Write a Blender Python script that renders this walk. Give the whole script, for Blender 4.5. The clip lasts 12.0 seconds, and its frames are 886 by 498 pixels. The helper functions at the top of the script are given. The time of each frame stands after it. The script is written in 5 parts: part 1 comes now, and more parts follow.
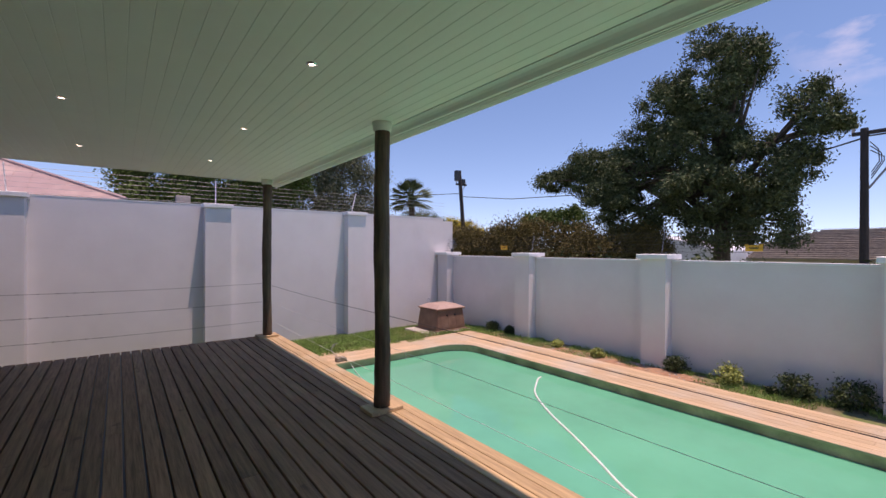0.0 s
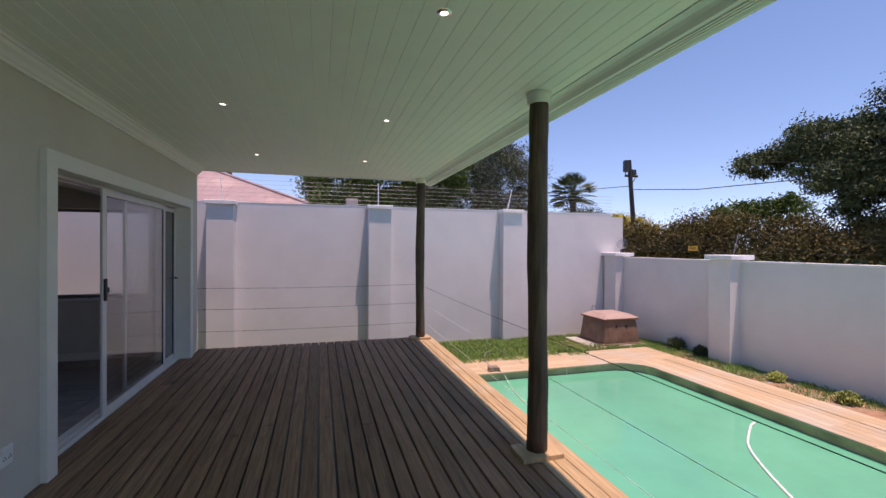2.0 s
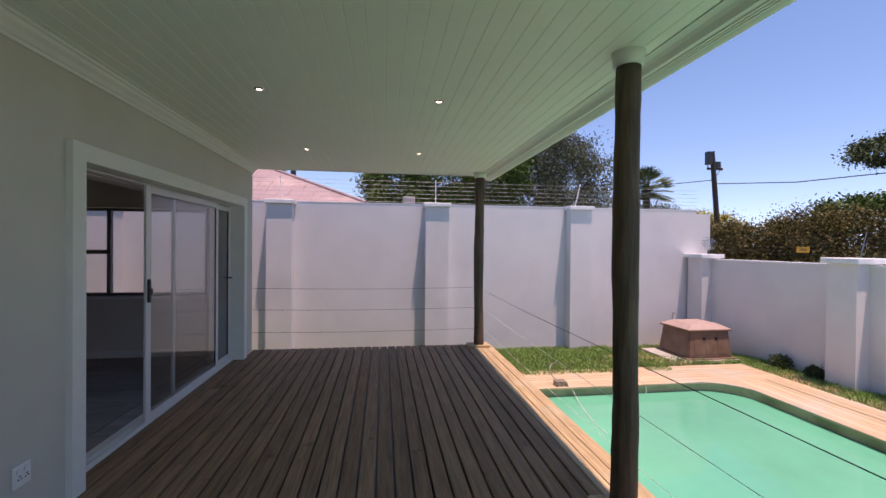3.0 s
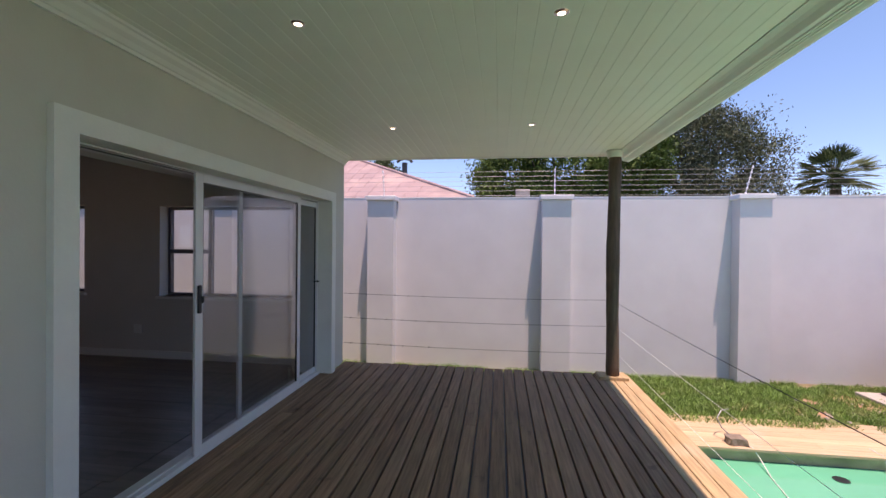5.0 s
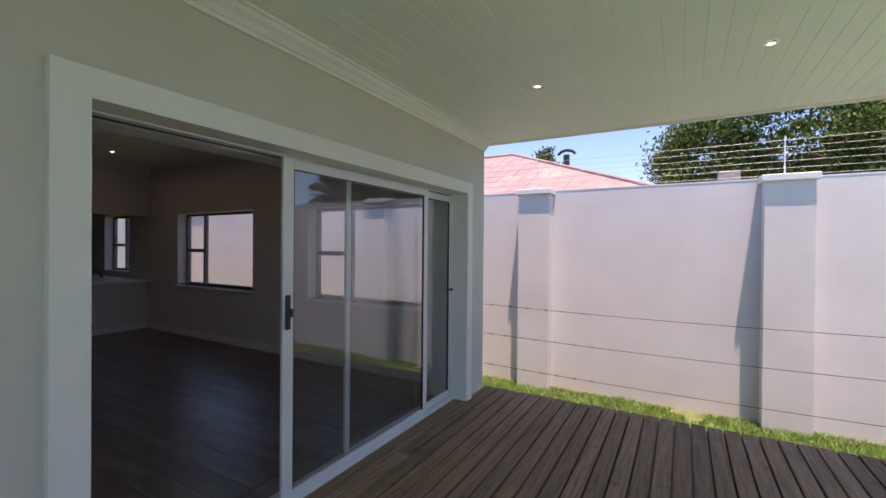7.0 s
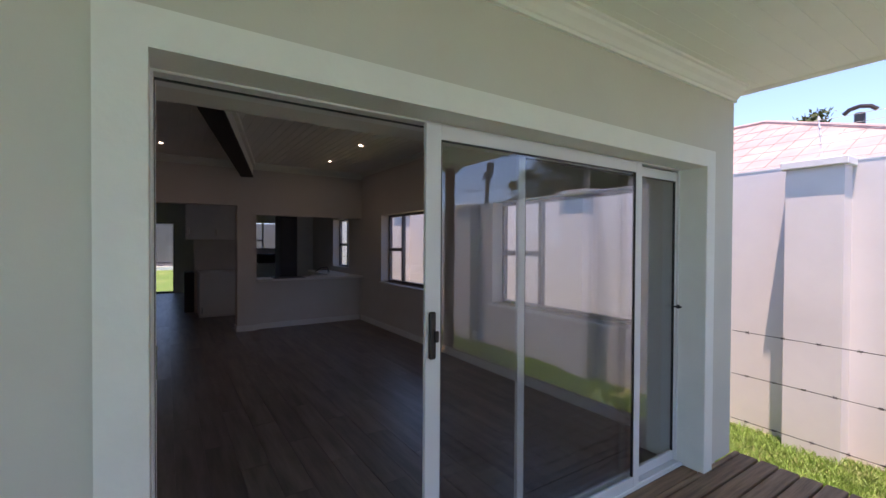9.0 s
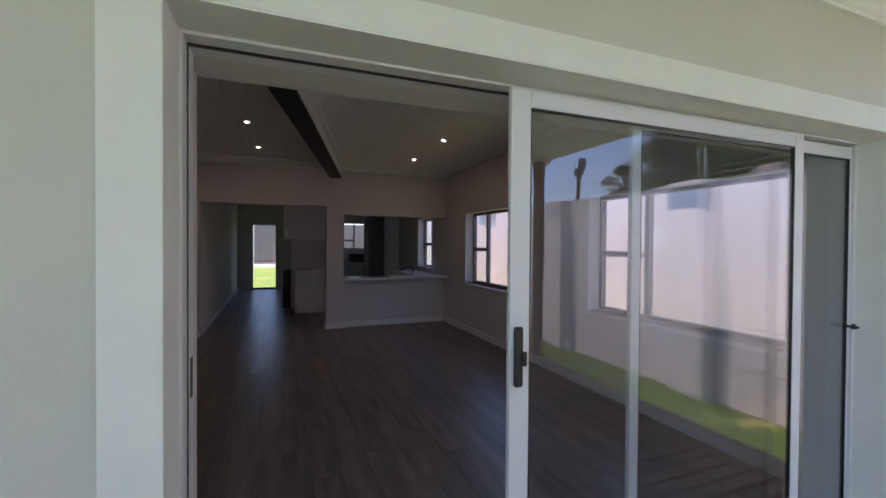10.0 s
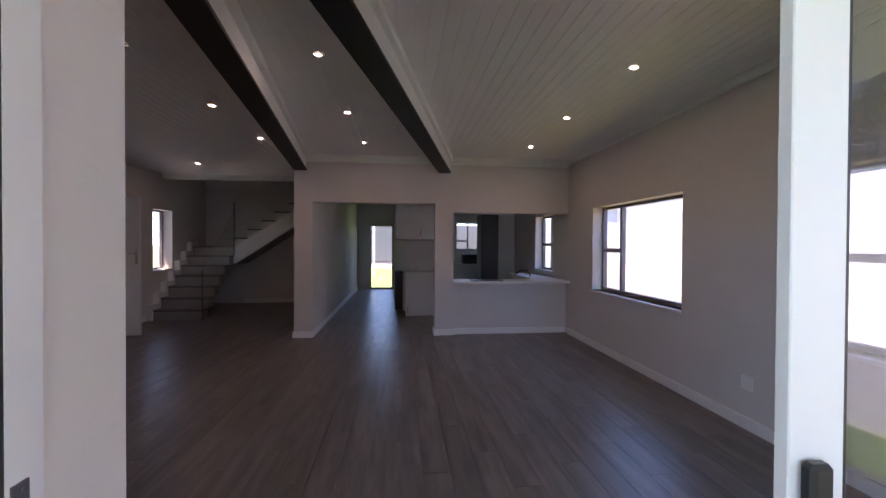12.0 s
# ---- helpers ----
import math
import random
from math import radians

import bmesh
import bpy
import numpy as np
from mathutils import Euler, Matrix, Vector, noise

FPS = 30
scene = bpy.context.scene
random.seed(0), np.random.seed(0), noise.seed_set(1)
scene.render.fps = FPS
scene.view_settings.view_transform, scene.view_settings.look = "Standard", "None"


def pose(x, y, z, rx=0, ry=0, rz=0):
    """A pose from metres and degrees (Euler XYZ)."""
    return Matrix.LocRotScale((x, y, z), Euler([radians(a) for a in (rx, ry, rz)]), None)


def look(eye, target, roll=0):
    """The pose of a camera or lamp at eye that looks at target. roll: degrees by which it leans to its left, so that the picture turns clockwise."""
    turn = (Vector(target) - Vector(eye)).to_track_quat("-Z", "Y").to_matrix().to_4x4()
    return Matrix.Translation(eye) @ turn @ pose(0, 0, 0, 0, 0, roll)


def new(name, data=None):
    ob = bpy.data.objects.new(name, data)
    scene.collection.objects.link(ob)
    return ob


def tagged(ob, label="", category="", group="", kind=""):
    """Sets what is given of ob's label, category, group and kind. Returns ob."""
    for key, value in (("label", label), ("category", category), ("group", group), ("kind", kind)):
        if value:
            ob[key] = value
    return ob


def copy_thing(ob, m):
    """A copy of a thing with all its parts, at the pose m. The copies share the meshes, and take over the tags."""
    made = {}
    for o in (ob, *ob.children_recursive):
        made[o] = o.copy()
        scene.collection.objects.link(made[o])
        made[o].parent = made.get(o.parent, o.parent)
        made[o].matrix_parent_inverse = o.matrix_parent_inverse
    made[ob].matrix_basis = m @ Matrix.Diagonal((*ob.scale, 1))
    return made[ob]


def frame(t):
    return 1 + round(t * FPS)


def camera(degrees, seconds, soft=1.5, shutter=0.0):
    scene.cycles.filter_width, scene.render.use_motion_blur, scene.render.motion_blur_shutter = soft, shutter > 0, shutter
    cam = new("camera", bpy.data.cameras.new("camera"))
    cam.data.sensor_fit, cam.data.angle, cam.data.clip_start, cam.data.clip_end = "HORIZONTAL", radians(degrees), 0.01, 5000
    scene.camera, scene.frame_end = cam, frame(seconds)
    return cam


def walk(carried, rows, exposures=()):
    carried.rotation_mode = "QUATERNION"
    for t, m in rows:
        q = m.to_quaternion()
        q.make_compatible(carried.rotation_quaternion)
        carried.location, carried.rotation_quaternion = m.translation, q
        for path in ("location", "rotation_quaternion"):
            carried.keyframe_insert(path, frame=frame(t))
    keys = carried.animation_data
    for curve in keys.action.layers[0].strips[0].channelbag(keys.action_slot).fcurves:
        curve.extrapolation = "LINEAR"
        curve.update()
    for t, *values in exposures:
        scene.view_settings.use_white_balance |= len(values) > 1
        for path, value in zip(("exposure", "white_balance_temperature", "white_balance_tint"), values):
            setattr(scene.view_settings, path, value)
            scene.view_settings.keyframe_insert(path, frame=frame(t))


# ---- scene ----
cam = camera(92.9, 12.0)
PATH = [
    (0, (-0.095, 0.15, 1.55), (1.128, 1.733, 1.55), 0.1),
    (0.5, (-0.054, 0.249, 1.549), (1.0, 1.949, 1.547), 0.2),
    (1, (0.031, 0.435, 1.549), (0.919, 2.227, 1.546), 0.2),
    (1.5, (0.145, 0.631, 1.571), (0.884, 2.489, 1.562), 0.3),
    (2, (0.315, 0.832, 1.587), (0.879, 2.751, 1.577), 0.3),
    (2.5, (0.415, 1.075, 1.592), (0.824, 3.032, 1.578), 0.4),
    (3, (0.469, 1.366, 1.597), (0.753, 3.346, 1.582), 0.5),
    (3.2, (0.506, 1.487, 1.598), (0.741, 3.473, 1.577), 0.6),
    (5, (0.617, 2.572, 1.592), (0.351, 4.555, 1.575), 0.6),
    (5.5, (0.653, 2.854, 1.579), (0.214, 4.805, 1.566), 0.6),
    (6, (0.605, 3.148, 1.584), (-0.004, 5.053, 1.573), 0.5),
    (6.5, (0.558, 3.398, 1.576), (-0.217, 5.242, 1.562), 0.6),
    (7, (0.485, 3.667, 1.581), (-0.505, 5.405, 1.568), 0.5),
    (9, (0.001, 4.42, 1.58), (-1.67, 5.519, 1.555), 0.3),
    (9.5, (-0.144, 4.532, 1.571), (-1.927, 5.437, 1.546), 0.4),
    (10, (-0.312, 4.616, 1.566), (-2.172, 5.353, 1.541), 0.4),
    (10.5, (-0.506, 4.724, 1.579), (-2.423, 5.294, 1.551), 0.2),
    (11, (-0.702, 4.799, 1.584), (-2.663, 5.188, 1.553), 0.2),
    (11.5, (-0.908, 4.832, 1.562), (-2.889, 5.101, 1.538), 0.2),
    (12, (-1.09, 4.878, 1.548), (-3.08, 5.081, 1.525), 0.3),
]
walk(cam, [(t, look(eye, target, roll)) for t, eye, target, roll in PATH],
     [(0.0, 0.20, 8000, 40), (2.5, 0.43, 8000, 40), (5.5, 0.80, 8200, 37), (7.0, 1.06, 8300, 36), (9.5, 1.70, 8300, 36), (10.5, 2.2, 8300, 38), (11.0, 2.38, 8200, 37), (11.5, 2.7, 8100, 38), (12.0, 3.1, 8000, 40)])

# ---- world and sun ----
SUN = Vector((0.8, -1.0, 7.2)).normalized()
world = bpy.data.worlds.new("sky")
scene.world = world
world.use_nodes = True
wn = world.node_tree.nodes
wl = world.node_tree.links
sky = wn.new("ShaderNodeTexSky")
sky.sky_type = 'NISHITA'
sky.sun_disc = False
sky.sun_elevation = math.asin(SUN.z)
sky.sun_rotation = math.atan2(SUN.x, SUN.y)
sky.altitude = 1500
sky.air_density = 0.9
sky.dust_density = 0.0
sky.ozone_density = 2.0
hs_node = wn.new("ShaderNodeHueSaturation")
hs_node.inputs["Saturation"].default_value = 1.15
hs_node.inputs["Hue"].default_value = 0.495
hs_node.inputs["Value"].default_value = 1.02
wl.new(sky.outputs[0], hs_node.inputs["Color"])
# the clear mountain air keeps the sky blue down to the horizon
tc_sky = wn.new("ShaderNodeTexCoord")
lift = wn.new("ShaderNodeVectorMath")
lift.operation = 'ADD'
lift.inputs[1].default_value = (0, 0, 0.06)
unit = wn.new("ShaderNodeVectorMath")
unit.operation = 'NORMALIZE'
wl.new(tc_sky.outputs["Generated"], lift.inputs[0])
wl.new(lift.outputs[0], unit.inputs[0])
wl.new(unit.outputs[0], sky.inputs["Vector"])
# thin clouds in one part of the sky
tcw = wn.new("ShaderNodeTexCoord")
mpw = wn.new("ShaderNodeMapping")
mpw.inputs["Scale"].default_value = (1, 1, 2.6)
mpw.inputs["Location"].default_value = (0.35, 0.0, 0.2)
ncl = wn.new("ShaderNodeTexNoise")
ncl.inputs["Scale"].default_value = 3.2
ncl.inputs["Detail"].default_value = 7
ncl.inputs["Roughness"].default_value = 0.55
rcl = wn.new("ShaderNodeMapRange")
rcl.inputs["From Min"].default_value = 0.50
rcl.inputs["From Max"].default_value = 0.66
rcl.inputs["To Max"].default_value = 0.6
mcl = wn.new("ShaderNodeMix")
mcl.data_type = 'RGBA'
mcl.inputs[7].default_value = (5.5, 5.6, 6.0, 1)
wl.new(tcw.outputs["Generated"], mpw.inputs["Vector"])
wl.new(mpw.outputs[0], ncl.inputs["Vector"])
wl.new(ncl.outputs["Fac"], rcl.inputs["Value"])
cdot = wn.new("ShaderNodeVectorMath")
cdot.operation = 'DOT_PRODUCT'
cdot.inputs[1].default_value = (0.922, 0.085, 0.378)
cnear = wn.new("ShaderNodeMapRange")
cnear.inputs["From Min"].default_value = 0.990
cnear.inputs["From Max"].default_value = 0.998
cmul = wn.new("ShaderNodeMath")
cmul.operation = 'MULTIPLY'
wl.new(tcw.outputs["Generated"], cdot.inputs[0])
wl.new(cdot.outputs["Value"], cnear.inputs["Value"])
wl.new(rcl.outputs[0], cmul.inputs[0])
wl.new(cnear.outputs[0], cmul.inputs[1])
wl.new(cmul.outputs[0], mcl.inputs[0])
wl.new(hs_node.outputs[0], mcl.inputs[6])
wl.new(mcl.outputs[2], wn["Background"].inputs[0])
wn["Background"].inputs[1].default_value = 0.178
sun = new("sun", bpy.data.lights.new("sun", 'SUN'))
sun.data.energy = 3.6
sun.data.angle = radians(0.6)
sun.data.color = (1.0, 0.96, 0.9)
sun.matrix_world = Matrix.Translation((5, -5, 20)) @ SUN.to_track_quat('Z', 'Y').to_matrix().to_4x4()


# ---- materials ----
def mat(name, color, rough=0.6, metal=0.0, var=0.12, scale=6.0, bump=0.0, bump_scale=60.0, stretch=(1, 1, 1), rnd=0.0, island=0.0,
        stain=None, stain_scale=1.2, stain_lo=0.5, spec=0.5, coat=0.0):
    m = bpy.data.materials.new(name)
    m.use_nodes = True
    n, l = m.node_tree.nodes, m.node_tree.links
    b = n["Principled BSDF"]
    b.inputs["Roughness"].default_value = rough
    b.inputs["Metallic"].default_value = metal
    b.inputs["Specular IOR Level"].default_value = spec
    b.inputs["Coat Weight"].default_value = coat
    tc = n.new("ShaderNodeTexCoord")
    mp = n.new("ShaderNodeMapping")
    mp.inputs["Scale"].default_value = stretch
    geo = n.new("ShaderNodeNewGeometry")
    l.new(geo.outputs["Position"], mp.inputs["Vector"])
    vec = mp.outputs[0]
    if rnd:
        info = n.new("ShaderNodeObjectInfo")
        add = n.new("ShaderNodeVectorMath")
        add.operation = 'MULTIPLY_ADD'
        l.new(info.outputs["Random"], add.inputs[0])
        add.inputs[1].default_value = (37, 53, 71)
        l.new(vec, add.inputs[2])
        vec = add.outputs[0]
    nz = n.new("ShaderNodeTexNoise")
    nz.inputs["Scale"].default_value = scale
    nz.inputs["Detail"].default_value = 6
    nz.inputs["Roughness"].default_value = 0.6
    l.new(vec, nz.inputs["Vector"])
    ramp = n.new("ShaderNodeMapRange")
    ramp.inputs["From Min"].default_value = 0.3
    ramp.inputs["From Max"].default_value = 0.7
    ramp.inputs["To Min"].default_value = 1 - var
    ramp.inputs["To Max"].default_value = 1 + var
    l.new(nz.outputs["Fac"], ramp.inputs["Value"])
    fac = ramp.outputs[0]
    if rnd or island:
        r2 = n.new("ShaderNodeMapRange")
        amount = rnd or island
        r2.inputs["To Min"].default_value = 1 - amount
        r2.inputs["To Max"].default_value = 1 + amount
        l.new(info.outputs["Random"] if rnd else geo.outputs["Random Per Island"], r2.inputs["Value"])
        mu = n.new("ShaderNodeMath")
        mu.operation = 'MULTIPLY'
        l.new(fac, mu.inputs[0])
        l.new(r2.outputs[0], mu.inputs[1])
        fac = mu.outputs[0]
    base = n.new("ShaderNodeRGB")
    base.outputs[0].default_value = (*color, 1)
    col = base.outputs[0]
    if stain:
        n2 = n.new("ShaderNodeTexNoise")
        n2.inputs["Scale"].default_value = stain_scale
        n2.inputs["Detail"].default_value = 4
        l.new(geo.outputs["Position"], n2.inputs["Vector"])
        r3 = n.new("ShaderNodeMapRange")
        r3.inputs["From Min"].default_value = stain_lo
        r3.inputs["From Max"].default_value = stain_lo + 0.2
        l.new(n2.outputs["Fac"], r3.inputs["Value"])
        mx = n.new("ShaderNodeMix")
        mx.data_type = 'RGBA'
        l.new(r3.outputs[0], mx.inputs[0])
        l.new(col, mx.inputs[6])
        mx.inputs[7].default_value = (*stain, 1)
        col = mx.outputs[2]
    vm = n.new("ShaderNodeVectorMath")
    vm.operation = 'SCALE'
    l.new(col, vm.inputs[0])
    l.new(fac, vm.inputs["Scale"])
    l.new(vm.outputs[0], b.inputs["Base Color"])
    if bump:
        n3 = n.new("ShaderNodeTexNoise")
        n3.inputs["Scale"].default_value = bump_scale
        n3.inputs["Detail"].default_value = 5
        l.new(vec, n3.inputs["Vector"])
        bp = n.new("ShaderNodeBump")
        bp.inputs["Strength"].default_value = bump
        bp.inputs["Distance"].default_value = 0.01
        l.new(n3.outputs["Fac"], bp.inputs["Height"])
        l.new(bp.outputs[0], b.inputs["Normal"])
    return m


def glow(name, color, strength):
    m = bpy.data.materials.new(name)
    m.use_nodes = True
    b = m.node_tree.nodes["Principled BSDF"]
    b.inputs["Base Color"].default_value = (*color, 1)
    b.inputs["Emission Color"].default_value = (*color, 1)
    b.inputs["Emission Strength"].default_value = strength
    return m


def glass(name, tint=(1, 1, 1), f0=0.045):
    m = bpy.data.materials.new(name)
    m.use_nodes = True
    n, l = m.node_tree.nodes, m.node_tree.links
    n.remove(n["Principled BSDF"])
    tr, gl, mx, lw = n.new("ShaderNodeBsdfTransparent"), n.new("ShaderNodeBsdfGlossy"), n.new("ShaderNodeMixShader"), n.new("ShaderNodeLayerWeight")
    pw, ml = n.new("ShaderNodeMath"), n.new("ShaderNodeMath")
    tr.inputs[0].default_value = (*tint, 1)
    gl.inputs["Roughness"].default_value = 0.0
    lw.inputs["Blend"].default_value = 0.5
    pw.operation, ml.operation = 'POWER', 'MULTIPLY_ADD'
    l.new(lw.outputs["Facing"], pw.inputs[0])
    pw.inputs[1].default_value = 4.5
    l.new(pw.outputs[0], ml.inputs[0])
    ml.inputs[1].default_value = 1 - f0
    ml.inputs[2].default_value = f0
    l.new(ml.outputs[0], mx.inputs[0])
    l.new(tr.outputs[0], mx.inputs[1])
    l.new(gl.outputs[0], mx.inputs[2])
    l.new(mx.outputs[0], n["Material Output"].inputs[0])
    return m


M_WALL = mat("painted_plaster_light_grey", (0.74, 0.71, 0.71), 0.85, var=0.035, scale=1.6, bump=0.07, bump_scale=30, stain=(0.69, 0.66, 0.66), stain_scale=0.7, stain_lo=0.52)
M_HOUSE = mat("painted_plaster_house", (0.58, 0.565, 0.50), 0.8, var=0.03, scale=2.0, bump=0.08, bump_scale=50, stain=(0.54, 0.525, 0.46), stain_scale=0.8, stain_lo=0.5)
M_TRIM = mat("white_painted_plaster", (0.74, 0.75, 0.70), 0.6, var=0.03, bump=0.12, bump_scale=50)
M_CAP = mat("white_cap_paint", (0.80, 0.80, 0.80), 0.7, var=0.05, scale=8, bump=0.2)
M_CEIL = mat("white_painted_boards", (0.80, 0.83, 0.75), 0.5, var=0.02, scale=3, bump=0.05)
M_CORNICE = mat("white_cornice", (0.78, 0.79, 0.74), 0.55, var=0.02)
M_INWALL = mat("greige_interior_plaster", (0.66, 0.615, 0.58), 0.8, var=0.03, scale=2, bump=0.1)
M_INCEIL = mat("white_interior_boards", (0.80, 0.79, 0.76), 0.5, var=0.02, scale=3)
M_SKIRT = mat("white_gloss_paint", (0.80, 0.79, 0.77), 0.4, var=0.02)
M_DECK = mat("brown_deck_timber", (0.29, 0.168, 0.105), 0.75, var=0.35, scale=5, stretch=(9, 0.5, 3), bump=0.5, bump_scale=22, rnd=0.17, spec=0.22, stain=(0.075, 0.042, 0.03), stain_scale=6.5, stain_lo=0.64)
M_TRIMWOOD = mat("pale_pine_deck_y", (0.48, 0.33, 0.18), 0.6, var=0.28, scale=5, stretch=(9, 0.5, 3), bump=0.35, bump_scale=20, rnd=0.1, stain=(0.50, 0.42, 0.30), stain_lo=0.55)
M_POOLWOOD = mat("pale_pine_deck_x", (0.53, 0.38, 0.235), 0.65, var=0.18, scale=5, stretch=(0.5, 9, 3), bump=0.35, bump_scale=20, rnd=0.1, stain=(0.50, 0.42, 0.32), stain_lo=0.5)
M_POOLWOODY = mat("pale_pine_pool_deck_y", (0.53, 0.38, 0.235), 0.65, var=0.18, scale=5, stretch=(9, 0.5, 3), bump=0.35, bump_scale=20, rnd=0.1, stain=(0.50, 0.42, 0.32), stain_lo=0.5)
M_POST = mat("weathered_pole_timber", (0.105, 0.066, 0.045), 0.8, var=0.4, scale=7, stretch=(4, 4, 0.35), bump=0.7, bump_scale=14, stain=(0.13, 0.09, 0.055), stain_scale=2.2, stain_lo=0.5)
M_ALU = mat("white_aluminium", (0.68, 0.68, 0.68), 0.35, var=0.02, scale=4)
M_DARKALU = mat("dark_bronze_aluminium", (0.085, 0.08, 0.09), 0.4, var=0.05)
M_WINALU = mat("grey_bronze_aluminium", (0.16, 0.15, 0.165), 0.4, var=0.05)
# black plastic parts, and the block that stands for shade under the deck
M_BLACK = mat("black_plastic_and_deck_shade", (0.015, 0.015, 0.016), 0.35, var=0.1)
M_BEAM = mat("dark_stained_beam", (0.014, 0.012, 0.011), 0.5, var=0.3, stretch=(0.5, 8, 8), bump=0.2, spec=0.25)
M_FLOOR = mat("dark_laminate", (0.158, 0.129, 0.117), 0.33, var=0.38, scale=2.6, stretch=(0.5, 4.5, 1), bump=0.08, bump_scale=14, rnd=0.14)
M_WATERLINE = mat("pool_shell_render", (0.52, 0.41, 0.25), 0.7, var=0.3, scale=5, bump=0.4, stain=(0.24, 0.20, 0.11), stain_scale=2.5, stain_lo=0.48)
M_SOIL = mat("lawn_soil", (0.20, 0.16, 0.09), 0.95, var=0.35, scale=12, bump=0.8, bump_scale=30, stain=(0.10, 0.17, 0.035), stain_scale=1.5, stain_lo=0.42)
M_REDSOIL = mat("red_soil", (0.36, 0.20, 0.12), 0.95, var=0.3, scale=14, bump=0.9, bump_scale=35, stain=(0.30, 0.24, 0.17), stain_scale=4, stain_lo=0.5)
M_GRASS = mat("grass_blades", (0.20, 0.34, 0.08), 0.6, var=0.3, scale=4, island=0.4, stain=(0.27, 0.33, 0.12), stain_scale=3.0, stain_lo=0.55)
M_WHITEMETAL = mat("white_powder_coat", (0.75, 0.75, 0.75), 0.4, var=0.05)
M_WIRE = mat("galvanised_wire", (0.30, 0.30, 0.31), 0.4, metal=0.6, var=0.1)
M_BARB = mat("dark_wire", (0.06, 0.055, 0.055), 0.5, metal=0.5, var=0.1)
M_ROPE = mat("pale_nylon_cord", (0.62, 0.64, 0.60), 0.6, var=0.1)
M_PALECORD = mat("pale_plastic_cord", (0.80, 0.84, 0.80), 0.5, var=0.1)
M_HOSE = mat("pale_hose_plastic", (0.72, 0.78, 0.74), 0.4, var=0.15, scale=10)
M_BOX = mat("brown_pump_box", (0.21, 0.12, 0.085), 0.6, var=0.18, scale=6, bump=0.3, stain=(0.24, 0.15, 0.11), stain_scale=3, stain_lo=0.5)
M_BOXLID = mat("pale_pump_lid", (0.40, 0.28, 0.24), 0.65, var=0.12, scale=7, bump=0.2)
M_CONC = mat("concrete", (0.42, 0.38, 0.34), 0.85, var=0.15, scale=9, bump=0.4)
M_GLASS = glass("door_glass", (0.90, 0.92, 0.93), 0.09)
M_WGLASS = glass("window_glass", (0.92, 0.93, 0.94), 0.04)
M_LAMP = glow("downlight_glow", (1.0, 0.95, 0.85), 4.0)
M_LAMPIN = glow("room_downlight_glow", (1.0, 0.90, 0.80), 50.0)
M_CHROME = mat("chrome", (0.7, 0.7, 0.7), 0.15, metal=1.0, var=0.02)


def water_material():
    m = mat("milky_green_pool_water", (0.09, 0.43, 0.27), 0.06, var=0.14, scale=0.5, bump=0.06, bump_scale=3.0, spec=0.5)
    return m


M_WATER = water_material()


# ---- building helpers ----
def link(name, bm, material, parent=None, label="", smooth=False):
    me = bpy.data.meshes.new(name)
    bm.normal_update()
    bm.to_mesh(me)
    bm.free()
    if smooth:
        for p in me.polygons:
            p.use_smooth = True
    me.materials.append(material)
    ob = new(name, me)
    if parent:
        ob.parent = parent
    if label:
        tagged(ob, label=label)
    return ob


part = link


def thing(name, label, category, group="", kind="", at=(0, 0, 0)):
    ob = new(name)
    ob.location = at
    return tagged(ob, label=label, category=category, group=group, kind=kind)


def box(bm, x0, x1, y0, y1, z0, z1, bevel=0.0):
    vs = [bm.verts.new((x, y, z)) for x in (x0, x1) for y in (y0, y1) for z in (z0, z1)]
    fs = [(0, 1, 3, 2), (4, 6, 7, 5), (0, 4, 5, 1), (2, 3, 7, 6), (0, 2, 6, 4), (1, 5, 7, 3)]
    faces = [bm.faces.new([vs[i] for i in f]) for f in fs]
    if bevel:
        edges = list({e for f in faces for e in f.edges})
        bmesh.ops.bevel(bm, geom=edges, offset=bevel, segments=1, affect='EDGES')
    return faces


def boxes(*many, bevel=0.0):
    bm = bmesh.new()
    for b in many:
        box(bm, *b, bevel=bevel)
    return bm


def tube(bm, points, radius, sides=8, radii=None):
    """A tube along points, closed at both ends."""
    pts = [Vector(p) for p in points]
    rings = []
    for i, p in enumerate(pts):
        d = (pts[min(i + 1, len(pts) - 1)] - pts[max(i - 1, 0)]).normalized()
        a = d.orthogonal().normalized() if i == 0 else (rings_axis - d * rings_axis.dot(d)).normalized()
        rings_axis = a
        b = d.cross(a)
        r = radii[i] if radii else radius
        rings.append([bm.verts.new(p + (a * math.cos(k * 2 * math.pi / sides) + b * math.sin(k * 2 * math.pi / sides)) * r) for k in range(sides)])
    for r0, r1 in zip(rings, rings[1:]):
        for k in range(sides):
            bm.faces.new((r0[k], r0[(k + 1) % sides], r1[(k + 1) % sides], r1[k]))
    bm.faces.new(rings[0][::-1])
    bm.faces.new(rings[-1])
    return bm


